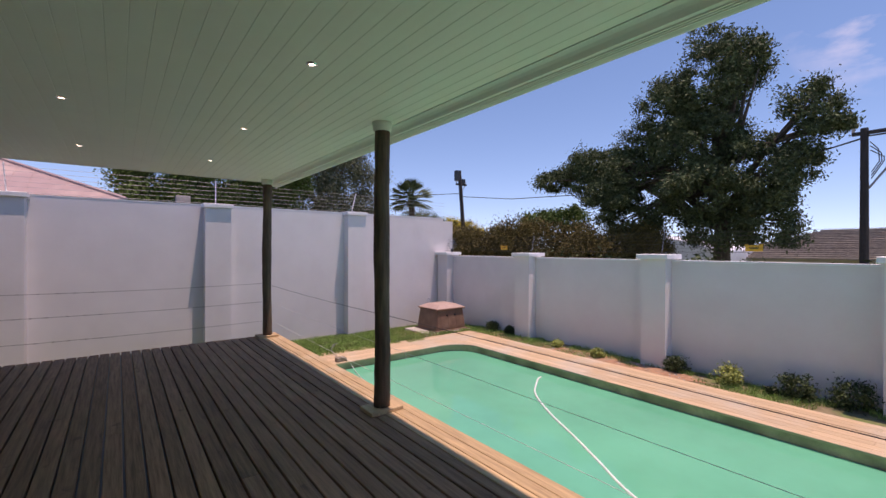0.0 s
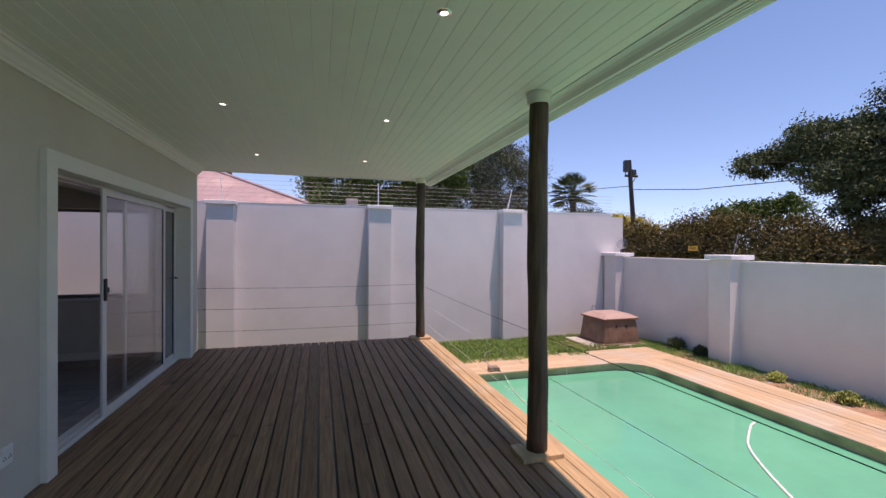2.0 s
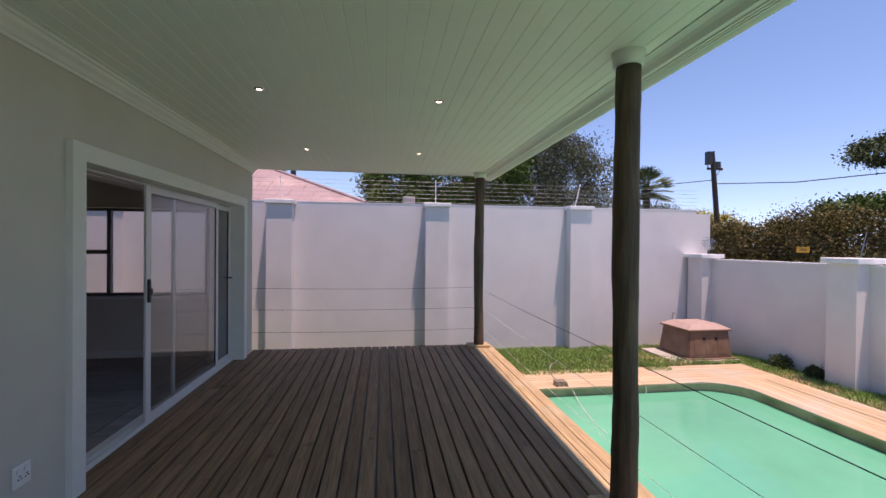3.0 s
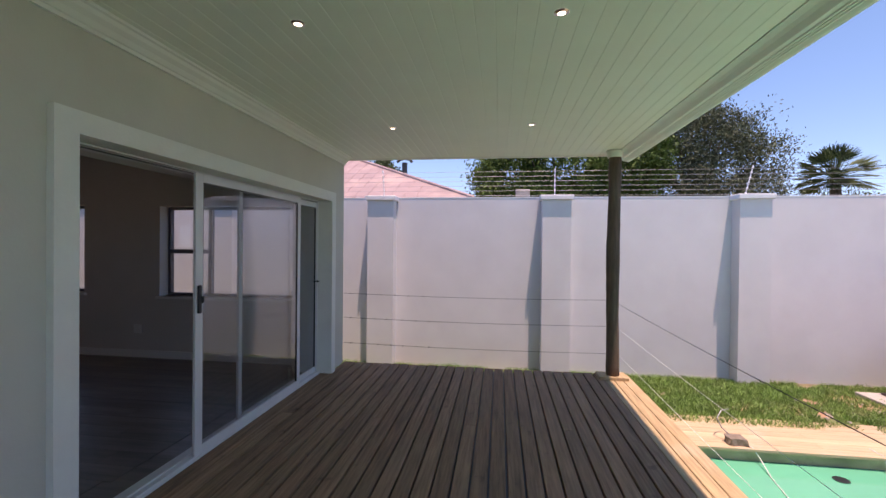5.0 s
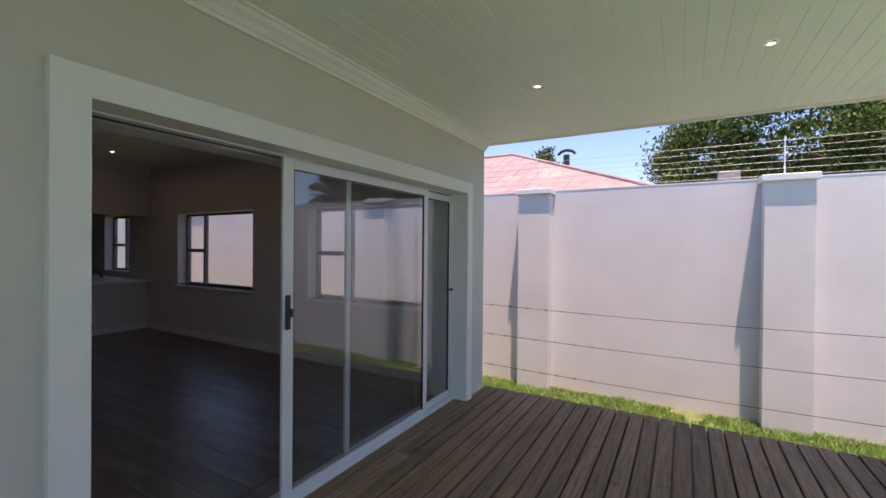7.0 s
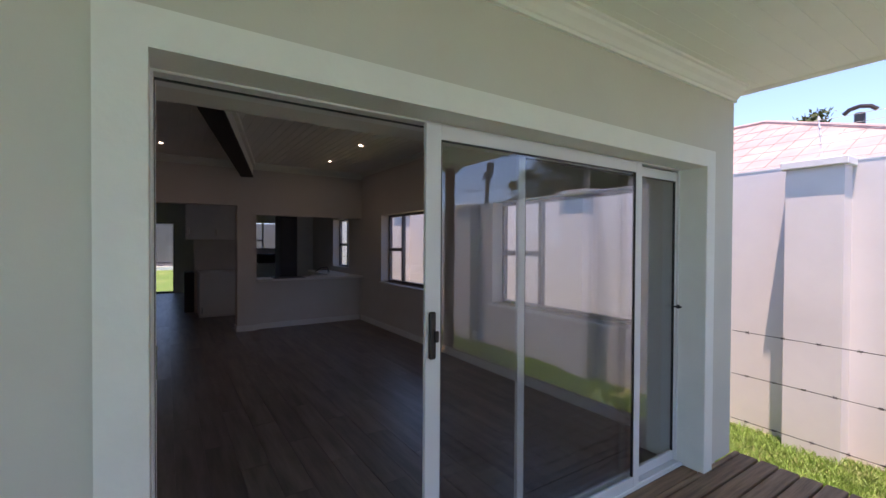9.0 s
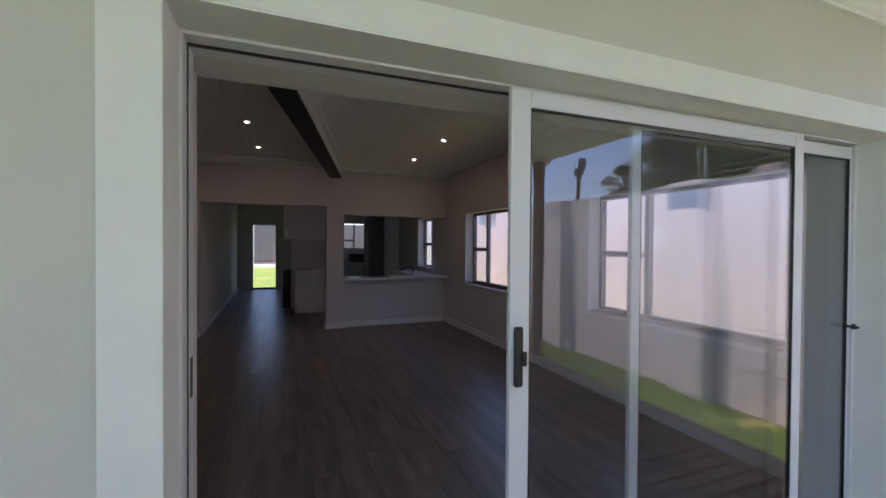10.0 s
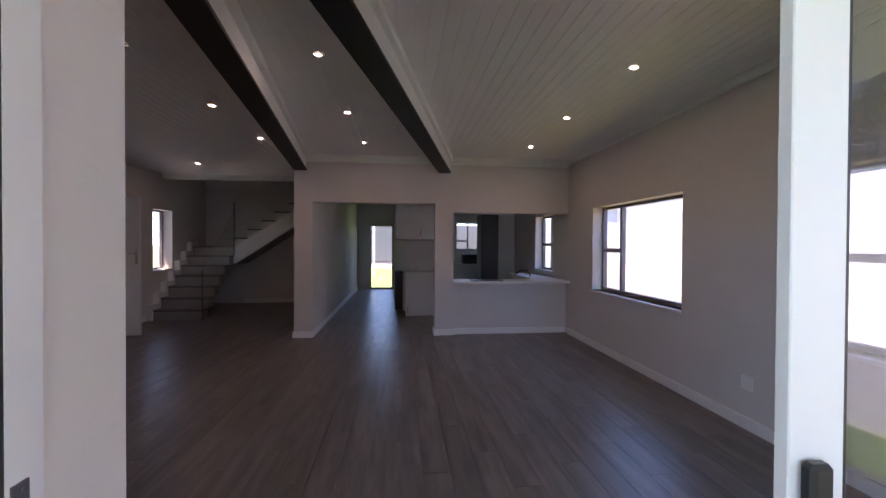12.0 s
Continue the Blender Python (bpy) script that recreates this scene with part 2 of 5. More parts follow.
def extrude_profile(bm, profile, axis, a, b):
    """profile: closed list of (u, z). axis 'y': u is x, runs y from a to b; axis 'x': u is y."""
    def at(u, z, s):
        return (u, s, z) if axis == 'y' else (s, u, z)
    r0 = [bm.verts.new(at(u, z, a)) for u, z in profile]
    r1 = [bm.verts.new(at(u, z, b)) for u, z in profile]
    k = len(profile)
    for i in range(k):
        bm.faces.new((r0[i], r0[(i + 1) % k], r1[(i + 1) % k], r1[i]))
    bm.faces.new(r0[::-1])
    bm.faces.new(r1)
    bmesh.ops.recalc_face_normals(bm, faces=bm.faces[:])
    return bm


def setting(name, bm, material, label, parent=None, smooth=False):
    return tagged(link(name, bm, material, parent, smooth=smooth), label=label, category=name.split("_")[0], kind="structure")


def wall_with_holes(axis, u0, u1, z0, z1, t0, t1, holes):
    """A wall in boxes round rectangular holes (u0, u1, z0, z1). axis 'y': runs along y, thickness t0..t1 in x."""
    bm = bmesh.new()
    us = sorted({u0, u1, *(h[0] for h in holes), *(h[1] for h in holes)})
    zs = sorted({z0, z1, *(h[2] for h in holes), *(h[3] for h in holes)})
    grid = {}

    def v(u, z, t):
        key = (u, z, t)
        if key not in grid:
            grid[key] = bm.verts.new((t, u, z) if axis == 'y' else (u, t, z))
        return grid[key]

    def solid(i, j):
        if not (0 <= i < len(us) - 1 and 0 <= j < len(zs) - 1):
            return False
        uc, zc = (us[i] + us[i + 1]) / 2, (zs[j] + zs[j + 1]) / 2
        return not any(h[0] < uc < h[1] and h[2] < zc < h[3] for h in holes)

    for i in range(len(us) - 1):
        for j in range(len(zs) - 1):
            if not solid(i, j):
                continue
            a, b, c, d = us[i], us[i + 1], zs[j], zs[j + 1]
            for t in (t0, t1):
                bm.faces.new([v(a, c, t), v(b, c, t), v(b, d, t), v(a, d, t)])
            for di, dj, p, q in ((-1, 0, (a, c), (a, d)), (1, 0, (b, c), (b, d)), (0, -1, (a, c), (b, c)), (0, 1, (a, d), (b, d))):
                if not solid(i + di, j + dj):
                    bm.faces.new([v(*p, t0), v(*q, t0), v(*q, t1), v(*p, t1)])
    bmesh.ops.recalc_face_normals(bm, faces=bm.faces[:])
    return bm


# ---- large structure: ground, walls, roofs ----
G = -0.6            # garden level
FACE = -1.46        # outer face of the house wall on the veranda
INNER = -1.92       # its inner face
CORNER = 8.0        # end of the house
CEIL = 2.76

def ground_z(y):
    """The lawn falls a little from the pool deck to the tall wall."""
    return G - 0.12 * min(1.0, max(0.0, (y - 8.4) / 1.9))


bm = bmesh.new()
POOL = (2.2, 6.15, -6.0, 7.55)
S = 300
xs = [-S, -30, POOL[0] - 0.1, POOL[1] + 0.1, 30, S]
ys = [-S, POOL[2] - 0.1, POOL[3] + 0.1, 8.4, 10.3, 30, S]
gv = {(i, j): bm.verts.new((x, y, ground_z(y))) for i, x in enumerate(xs) for j, y in enumerate(ys)}
for i in range(len(xs) - 1):
    for j in range(len(ys) - 1):
        if not (i == 2 and j == 1):
            bm.faces.new((gv[i, j], gv[i + 1, j], gv[i + 1, j + 1], gv[i, j + 1]))
setting("ground", bm, M_SOIL, "patchy garden soil with thin grass around the house and pool")

# tall boundary wall, with pilasters and caps
TW = 10.55
setting("boundary_wall_tall", boxes((-30, 7.95, TW, TW + 0.25, G - 0.3, 2.49), (7.95, 8.32, TW, TW + 0.25, G - 0.3, 2.42)), M_WALL, "tall smooth plastered boundary wall painted pale grey")
bm = boxes((-30, 7.95, TW - 0.004, TW + 0.254, 2.49, 2.51))
setting("wall_coping_tall", bm, M_CAP, "thin white coping along the tall boundary wall")
for k in range(-5, 2):
    x0 = 1.375 + 3.26 * k + (0.02 if k == -1 else 0)
    p = thing("pilaster", "pale grey plastered pilaster with white cap on the tall wall", "pilaster", "pilasters of the tall wall", "structure", (x0, TW, G))
    part("shaft", boxes((0, 0.50, -0.26, 0, -0.2, 2.43 - G)), M_WALL, p)
    part("cap", boxes((-0.04, 0.54, -0.305, 0.28, 2.43 - G, 2.515 - G), bevel=0.008), M_CAP, p, "white painted pilaster cap")

# low boundary wall
LW = 7.93
setting("boundary_wall_low", boxes((LW, LW + 0.2, -14, TW, G - 0.3, 1.32)), M_WALL, "low smooth plastered boundary wall beside the pool")
setting("wall_coping_low", boxes((LW - 0.02, LW + 0.22, -14, TW, 1.32, 1.352)), M_CAP, "thin white coping on the low boundary wall")
for k in range(-6, 2):
    y0 = 6.86 + 3.17 * k
    p = thing("pier", "pale grey plastered pier with white cap in the low wall", "pier", "piers of the low wall", "structure", (LW, y0, G))
    part("shaft", boxes((-0.25, 0.22, 0, 0.45, -0.1, 1.37 - G)), M_WALL, p)
    part("cap", boxes((-0.31, 0.28, -0.06, 0.51, 1.37 - G, 1.46 - G), bevel=0.008), M_CAP, p, "white painted pier cap")

# house walls
DY0, DY1, DH = 4.362, 7.526, 2.125
DR = 4.378         # near face of the outer reveal
setting("wall_veranda", wall_with_holes('y', -8, CORNER, 0, 3.1, INNER, FACE, [(DY0, DY1, 0, DH)]), M_HOUSE, "plastered house wall painted pale greige behind the veranda")
WINS = [(-7.25, -5.20, 0.87, 2.11), (-4.02, -1.985, 0.85, 2.09), (-9.98, -8.95, 1.03, 2.14)]
setting("wall_side", wall_with_holes('x', -15.7, INNER, 0, 3.1, 7.80, CORNER, WINS), M_INWALL, "plastered side wall of the living room with windows")
setting("wall_side_outer", wall_with_holes('x', -15.7, INNER, -0.65, 3.1, CORNER, CORNER + 0.03, WINS), M_HOUSE, "outer plaster skin of the side wall")
setting("wall_left", wall_with_holes('x', -12.9, INNER, 0, 5.2, -0.38, -0.1, [(-10.90, -10.17, 0.98, 2.24)]), M_INWALL, "plastered wall along the staircase with a narrow window")
setting("wall_inner_lining", wall_with_holes('y', -0.1, 7.80, 0, 3.0, INNER - 0.012, INNER, [(DY0, DY1, 0, DH)]), M_INWALL, "greige lining of the wall round the sliding door")
setting("wall_room_back", wall_with_holes('y', 3.15, 7.80, 0, 3.0, -8.45, -8.2, [(3.44, 5.47, 0, 2.235), (5.78, 7.81, 0, 2.09)]), M_INWALL, "greige wall with a passage opening and a kitchen hatch")
setting("wall_hatch", boxes((-8.45, -8.28, 5.78, 7.80, 0, 0.88)), M_INWALL, "greige low wall under the kitchen hatch")
setting("wall_passage", boxes((-15.5, -8.45, 3.17, 3.44, 0, 3.0)), M_INWALL, "greige wall along the passage")
setting("wall_end", wall_with_holes('y', 3.17, 7.80, 0, 3.0, -15.7, -15.5, [(3.87, 4.64, 0, 2.18), (6.8, 7.68, 1.36, 2.29)]), M_INWALL, "far wall with a glazed back door and kitchen window")
setting("wall_stair_back", boxes((-12.7, -12.5, -0.1, 3.17, 0, 5.2)), M_INWALL, "greige wall behind the staircase")
setting("floor", boxes((-15.7, INNER, -0.1, 7.80, -0.1, -0.006), (INNER, FACE - 0.02, DY0, DY1, -0.1, -0.006)), M_FLOOR, "dark laminate floor of the living room")
bm = bmesh.new()
prof = []
for i in range(73):
    y = 0.28 + i * 0.104
    prof += [(y, 3.0), (min(y + 0.098, 7.80), 3.0), (min(y + 0.100, 7.80), 3.004), (min(y + 0.102, 7.80), 3.004)]
prof = [(-0.1, 3.0)] + [p for p in prof if p[0] < 7.799] + [(7.80, 3.0), (7.80, 3.1), (-0.1, 3.1)]
extrude_profile(bm, prof, 'x', -10.55, INNER)
box(bm, -15.5, -10.55, 3.17, 7.80, 3.0, 3.1)
setting("ceiling_inner", bm, M_INCEIL, "white boarded living room ceiling")
setting("ceiling_stair", boxes((-12.5, -10.45, -0.1, 3.17, 5.1, 5.2)), M_INCEIL, "white ceiling over the stairwell")
setting("wall_stair_upper", boxes((-10.55, -10.45, -0.1, 3.17, 3.1, 5.1), (-12.7, -10.55, 3.17, 3.3, 3.1, 5.1)), M_INWALL, "greige upper wall of the stairwell")
setting("plinth", boxes((-15.6, FACE - 0.012, -8, CORNER - 0.01, G - 0.1, -0.11)), M_HOUSE, "rendered plinth of the house")
setting("roof_slab_front", boxes((-10.45, FACE, -8, 3.3, 3.12, 3.3)), M_CONC, "flat roof over the front of the house")
setting("roof_slab", boxes((-15.9, FACE, 3.3, CORNER + 0.25, 3.12, 3.3)), M_CONC, "flat roof over the house")

# veranda ceiling: boards with grooves in one mesh
bm = bmesh.new()
n = int((2.03 - FACE) / 0.1057)
prof = [(FACE + 0.001, CEIL)]
for i in range(n + 1):
    x = FACE + 0.039 + i * 0.1057
    prof += [(x, CEIL), (x + 0.0985, CEIL), (x + 0.1, CEIL + 0.0025), (x + 0.1015, CEIL + 0.0025)]
prof = [p for p in prof if p[0] < 2.035] + [(2.035, CEIL), (2.035, CEIL + 0.1), (FACE + 0.001, CEIL + 0.1)]
extrude_profile(bm, prof, 'y', -7, 8.12)
setting("ceiling_veranda", bm, M_CEIL, "white tongue and groove boarded veranda ceiling")
eave = [(2.036, 2.775), (2.042, 2.775), (2.043, 2.757), (2.056, 2.754), (2.080, 2.745), (2.100, 2.730), (2.115, 2.712), (2.124, 2.702), (2.150, 2.700)]
for i in range(3):
    u = 2.152 + i * 0.017
    eave += [(u, 2.699 - i * 0.004), (u + 0.002, 2.692 - i * 0.004), (u + 0.013, 2.692 - i * 0.004), (u + 0.015, 2.696 - i * 0.004)]
eave += [(2.204, 2.684), (2.222, 2.676), (2.240, 2.676), (2.246, 2.684), (2.25, 2.80), (2.036, 2.90)]
bm = extrude_profile(bmesh.new(), eave, 'y', -7, 8.2)
setting("fascia_pool", bm, M_CORNICE, "white ridged eave moulding and gutter along the veranda")
setting("fascia_end", extrude_profile(bmesh.new(), [(8.12, 2.759), (8.14, 2.752), (8.17, 2.748), (8.205, 2.752), (8.21, 2.76), (8.21, 2.95), (8.12, 2.95)], 'x', FACE - 0.3, 2.035), M_CORNICE, "white board closing the end of the veranda roof")
setting("roof_veranda", boxes((FACE, 2.2, -7, 8.19, 2.90, 2.96)), M_CONC, "thin roof over the veranda")
CORN = [(0, 0), (0.10, 0), (0.10, -0.015), (0.085, -0.02), (0.075, -0.04), (0.05, -0.06), (0.03, -0.085), (0.02, -0.09), (0.02, -0.11), (0, -0.11)]
setting("cornice_veranda", extrude_profile(bmesh.new(), [(FACE + u, CEIL + z) for u, z in CORN], 'y', -7, CORNER), M_CORNICE, "white moulded cornice along the veranda wall")
setting("cornice_back", extrude_profile(bmesh.new(), [(-8.2 + u, 3.0 + z) for u, z in CORN], 'y', 3.15, 7.80), M_CORNICE, "white cornice on the living room back wall")
setting("cornice_side", extrude_profile(bmesh.new(), [(7.80 - u * 0.7, 3.0 + z * 0.6) for u, z in CORN], 'x', -8.2, INNER - 0.012), M_CORNICE, "slim white cornice on the side wall")
setting("cornice_hall", extrude_profile(bmesh.new(), [(-10.57 + u, 3.0 + z) for u, z in CORN], 'y', -0.1, 3.17), M_CORNICE, "white cornice at the stairwell edge")

# door surround
AR = 0.108
d = thing("door_surround", "raised white plaster surround of the sliding door", "door surround", kind="structure")
part("architrave", wall_with_holes('y', DR - 0.12, DY1 + AR, 0, DH + AR, FACE, FACE + 0.04, [(DR, DY1, -1, DH)]), M_TRIM, d)
part("inner_reveal", wall_with_holes('y', DY0 - 0.001, DY1 + 0.001, 0, DH + 0.001, INNER - 0.012, -1.721, [(DY0 + 0.006, DY1 - 0.006, -1, DH - 0.006)]), M_INWALL, d)
part("reveal", wall_with_holes('y', DY0 - 0.001, DY1 + 0.001, 0, DH + 0.001, -1.72, FACE + 0.038, [(DR + 0.002, DY1 - 0.006, -1, DH - 0.006)]), M_TRIM, d)

# sliding door
def leaf(name, parent, x, y0, y1, z0, z1, w=0.075, w1=0.075, t=0.022, rail=0.062):
    f = part(name, boxes((x - t / 2, x + t / 2, y0, y0 + w, z0, z1), (x - t / 2, x + t / 2, y1 - w1, y1, z0, z1),
                         (x - t / 2, x + t / 2, y0 + w, y1 - w1, z0, z0 + rail), (x - t / 2, x + t / 2, y0 + w, y1 - w1, z1 - rail, z1), bevel=0.002), M_ALU, parent)
    g = part("pane", boxes((x - 0.003, x + 0.003, y0 + w - 0.002, y1 - w1 + 0.002, z0 + rail - 0.002, z1 - rail + 0.002)), M_GLASS, f)
    e = 0.006
    part("gasket", boxes((x - t / 2 + 0.002, x + t / 2 - 0.003, y0 + w, y0 + w + e, z0 + rail, z1 - rail), (x - t / 2 + 0.002, x + t / 2 - 0.003, y1 - w1 - e, y1 - w1, z0 + rail, z1 - rail),
                         (x - t / 2 + 0.002, x + t / 2 - 0.003, y0 + w + e, y1 - w1 - e, z1 - rail - e, z1 - rail)), M_BLACK, f, "black glazing gasket")
    return f


sd = thing("sliding_door", "white aluminium sliding glass door standing partly open", "sliding door", kind="structure")
Z0, Z1 = 0.0, DH - 0.006
YA, YB = DR + 0.002, DY1 - 0.006
part("frame", boxes((-1.646, -1.589, YA, YA + 0.008, Z0, Z1), (-1.718, -1.662, YA, YA + 0.012, Z0, Z1), (-1.718, -1.605, YB - 0.014, YB, Z0, Z1),
                    (-1.646, -1.589, YA + 0.008, YB - 0.014, Z1 - 0.008, Z1), (-1.718, -1.662, YA + 0.012, YB - 0.014, Z1 - 0.012, Z1), (-1.718, -1.56, YA + 0.012, YB - 0.014, Z0, Z0 + 0.02),
                    (-1.632, -1.626, YA + 0.04, YB - 0.04, Z0 + 0.02, Z0 + 0.032), (-1.575, -1.569, YA + 0.04, YB - 0.04, Z0 + 0.02, Z0 + 0.032)), M_ALU, sd)
part("seal", boxes((-1.662, -1.646, YA, YA + 0.010, Z0, Z1), (-1.662, -1.646, YA + 0.010, YB - 0.014, Z1 - 0.012, Z1)), M_BLACK, sd)
lf = leaf("front_leaf", sd, -1.578, 5.362, 6.985, 0.025, 2.104, w=0.078, w1=0.062)
leaf("rear_leaf", sd, -1.630, 5.957, 7.505, 0.025, 2.100, w=0.048, w1=0.012)
hd_ = part("handle", boxes((-1.567, -1.545, 5.374, 5.406, 1.075, 1.282), bevel=0.006), M_BLACK, lf, "black door handle")
part("thumb_latch", boxes((-1.545, -1.533, 5.395, 5.412, 1.15, 1.20), bevel=0.003), M_BLACK, hd_)
ct = part("catch", boxes((-1.692, -1.667, YA + 0.012, YA + 0.015, 1.127, 1.239)), M_DARKALU, sd, "dark metal strike plate")
part("screw", boxes((-1.682, -1.677, YA + 0.015, YA + 0.0165, 1.228, 1.233), (-1.682, -1.677, YA + 0.015, YA + 0.0165, 1.133, 1.138)), M_CHROME, ct)
part("bolt", boxes((-1.63, -1.57, 7.48, 7.495, 1.13, 1.142), (-1.605, -1.59, 7.495, 7.506, 1.122, 1.15)), M_BLACK, sd)


def window(name, axis, u0, u1, z0, z1, t, mull=None, trans=None, label="dark aluminium window", swing=None):
    w = thing(name, label, "window", kind="structure")
    def b(a0, a1, c0, c1, h=0.03):
        return (t - h, t + h, a0, a1, c0, c1) if axis == 'y' else (a0, a1, t - h, t + h, c0, c1)
    f = 0.038
    list_ = [b(u0, u0 + f, z0, z1), b(u1 - f, u1, z0, z1), b(u0 + f, u1 - f, z0, z0 + f), b(u0 + f, u1 - f, z1 - f, z1)]
    if mull:
        list_.append(b(mull - 0.024, mull + 0.024, z0 + f, z1 - f))
    if trans:
        e = mull - 0.024 if mull else u1 - f
        list_.append(b(u0 + f, e, trans - 0.03, trans + 0.03))
    part("window_frame", boxes(*list_), M_WINALU, w)
    cells = []
    e = mull - 0.024 if mull else u1 - f
    if trans:
        cells += [(u0 + f, e, z0 + f, trans - 0.03), (u0 + f, e, trans + 0.03, z1 - f)]
    else:
        cells.append((u0 + f, e, z0 + f, z1 - f))
    if mull:
        cells.append((mull + 0.024, u1 - f, z0 + f, z1 - f))
    for a0, a1, c0, c1 in cells:
        p = part("pane", boxes(b(a0, a1, c0, c1, 0.003)), M_WGLASS, w)
        p.visible_shadow = False
    return w


window("window_1", 'x', -7.25, -5.20, 0.87, 2.11, 7.985, mull=-6.71, trans=1.47)
window("window_2", 'x', -4.02, -1.985, 0.85, 2.09, 7.985, mull=-3.38, trans=1.47)
window("window_3", 'x', -9.98, -8.95, 1.03, 2.14, 7.985, mull=-9.45, trans=1.55)
window("window_4", 'y', 6.8, 7.68, 1.36, 2.29, -15.63, mull=7.22, trans=1.66)
window("window_5", 'x', -10.90, -10.17, 0.98, 2.24, -0.32, label="narrow window beside the stairs")
for i, (a, b_, c, d_) in enumerate(WINS[:2]):
    setting(f"sill_{i + 1}", boxes((a - 0.04, b_ + 0.04, 7.77, 7.95, c - 0.03, c), bevel=0.004), M_SKIRT, "white painted window sill")
bd = thing("back_door", "glazed back door in a dark aluminium frame", "door", kind="structure")
part("frame", boxes((-15.65, -15.59, 3.87, 3.91, 0, 2.18), (-15.65, -15.59, 4.60, 4.64, 0, 2.18), (-15.65, -15.59, 3.91, 4.60, 2.14, 2.18), (-15.65, -15.59, 3.91, 4.60, 0, 0.06), (-15.64, -15.60, 3.91, 4.60, 0.93, 0.96)), M_DARKALU, bd)
part("pane", boxes((-15.622, -15.616, 3.91, 4.60, 0.06, 2.14)), M_WGLASS, bd).visible_shadow = False

# skirtings
SK = 0.1
setting("baseboard_side", boxes((-8.2, INNER - 0.012, 7.78, 7.80, 0, SK)), M_SKIRT, "white skirting on the side wall")
setting("baseboard_back", boxes((-8.2, -8.18, 5.45, 5.80, 0, SK), (-8.28, -8.26, 5.80, 7.78, 0, SK), (-8.28, -8.2, 5.78, 5.80, 0, SK), (-8.2, -8.18, 3.13, 3.46, 0, SK), (-8.45, -8.2, 3.44, 3.46, 0, SK), (-8.45, -8.2, 5.45, 5.47, 0, SK), (-8.45, -8.2, 3.13, 3.15, 0, SK)), M_SKIRT, "white skirting on the back wall piers")
setting("baseboard_passage", boxes((-15.5, -8.45, 3.44, 3.46, 0, SK)), M_SKIRT, "white skirting along the passage")
setting("baseboard_left", boxes((-10.05, INNER, -0.1, -0.08, 0, SK)), M_SKIRT, "white skirting on the wall by the stairs")

# pool shell and water
bm = wall_with_holes('x', POOL[0] - 0.1, POOL[1] + 0.1, -2.0, G - 0.005, POOL[2] - 0.1, POOL[2], [])
box(bm, POOL[0] - 0.1, POOL[0], POOL[2], POOL[3], -2.0, G - 0.005)
box(bm, POOL[1], POOL[1] + 0.1, POOL[2], POOL[3], -2.0, G - 0.005)
box(bm, POOL[0] - 0.1, POOL[1] + 0.1, POOL[3], POOL[3] + 0.1, -2.0, G - 0.005)
R = 0.65
arc = [(POOL[1] - R + R * math.sin(a), POOL[3] - R + R * math.cos(a)) for a in [math.pi / 2 * i / 10 for i in range(11)]]
fill = [*arc, (POOL[1] + 0.001, POOL[3] + 0.001)]
lo = [bm.verts.new((x, y, -2.0)) for x, y in fill]
hi = [bm.verts.new((x, y, G - 0.005)) for x, y in fill]
for i in range(len(fill) - 1):
    bm.faces.new((lo[i], lo[i + 1], hi[i + 1], hi[i]))
bm.faces.new(hi)
setting("pool_shell", bm, M_WATERLINE, "rendered pool wall with greenish waterline stains")
WATER = -0.72
bm = bmesh.new()
bm.faces.new([bm.verts.new(p) for p in ((POOL[0], POOL[2], WATER), (POOL[1], POOL[2], WATER), (POOL[1], POOL[3], WATER), (POOL[0], POOL[3], WATER))])
tagged(setting("water", bm, M_WATER, "still milky green pool water"), category="water")
setting("deck_side", boxes((2.19, 2.215, -6, 8.09, -0.62, -0.03)), M_TRIMWOOD, "timber board closing the side of the raised deck")
# solid black block put in as the shade between and below the boards
setting("deck_base", boxes((FACE, 2.19, -8, 8.077, G - 0.05, -0.043)), M_BLACK, "added black block standing for the shade under the deck")


# ---- veranda things ----
def downlight(x, y, z, label, group, lens=M_LAMP):
    t = thing("downlight", label, "ceiling light", group, at=(x, y, z))
    bm = bmesh.new()
    bmesh.ops.create_circle(bm, cap_ends=False, radius=0.038, segments=20)
    outer = list(bm.verts)
    bmesh.ops.create_circle(bm, cap_ends=False, radius=0.021, segments=20)
    inner = [v for v in bm.verts if v not in outer]
    for k in range(20):
        bm.faces.new((outer[k], outer[(k + 1) % 20], inner[(k + 1) % 20], inner[k]))
    for v in outer:
        v.co.z = -0.001
    for v in inner:
        v.co.z = -0.006
    part("ring", bm, M_CHROME, t)
    bm = bmesh.new()
    bmesh.ops.create_circle(bm, cap_ends=True, radius=0.021, segments=20)
    for v in bm.verts:
        v.co.z = -0.004
    bmesh.ops.reverse_faces(bm, faces=bm.faces)
    part("lens", bm, lens, t)
    return t


L0 = downlight(0.91, 2.86, CEIL, "small round white downlight lit in the veranda ceiling", "veranda downlights")
for x, y in [(0.91, 4.74), (0.91, 6.69), (-0.455, 4.69), (-0.455, 6.69), (-0.455, 2.80), (0.91, 0.9), (-0.455, 0.9)]:
    copy_thing(L0, Matrix.Translation((x, y, CEIL)))
L1 = downlight(-4.42, 4.25, 3.0, "small round white downlight lit in the living room ceiling", "living room downlights", M_LAMPIN)
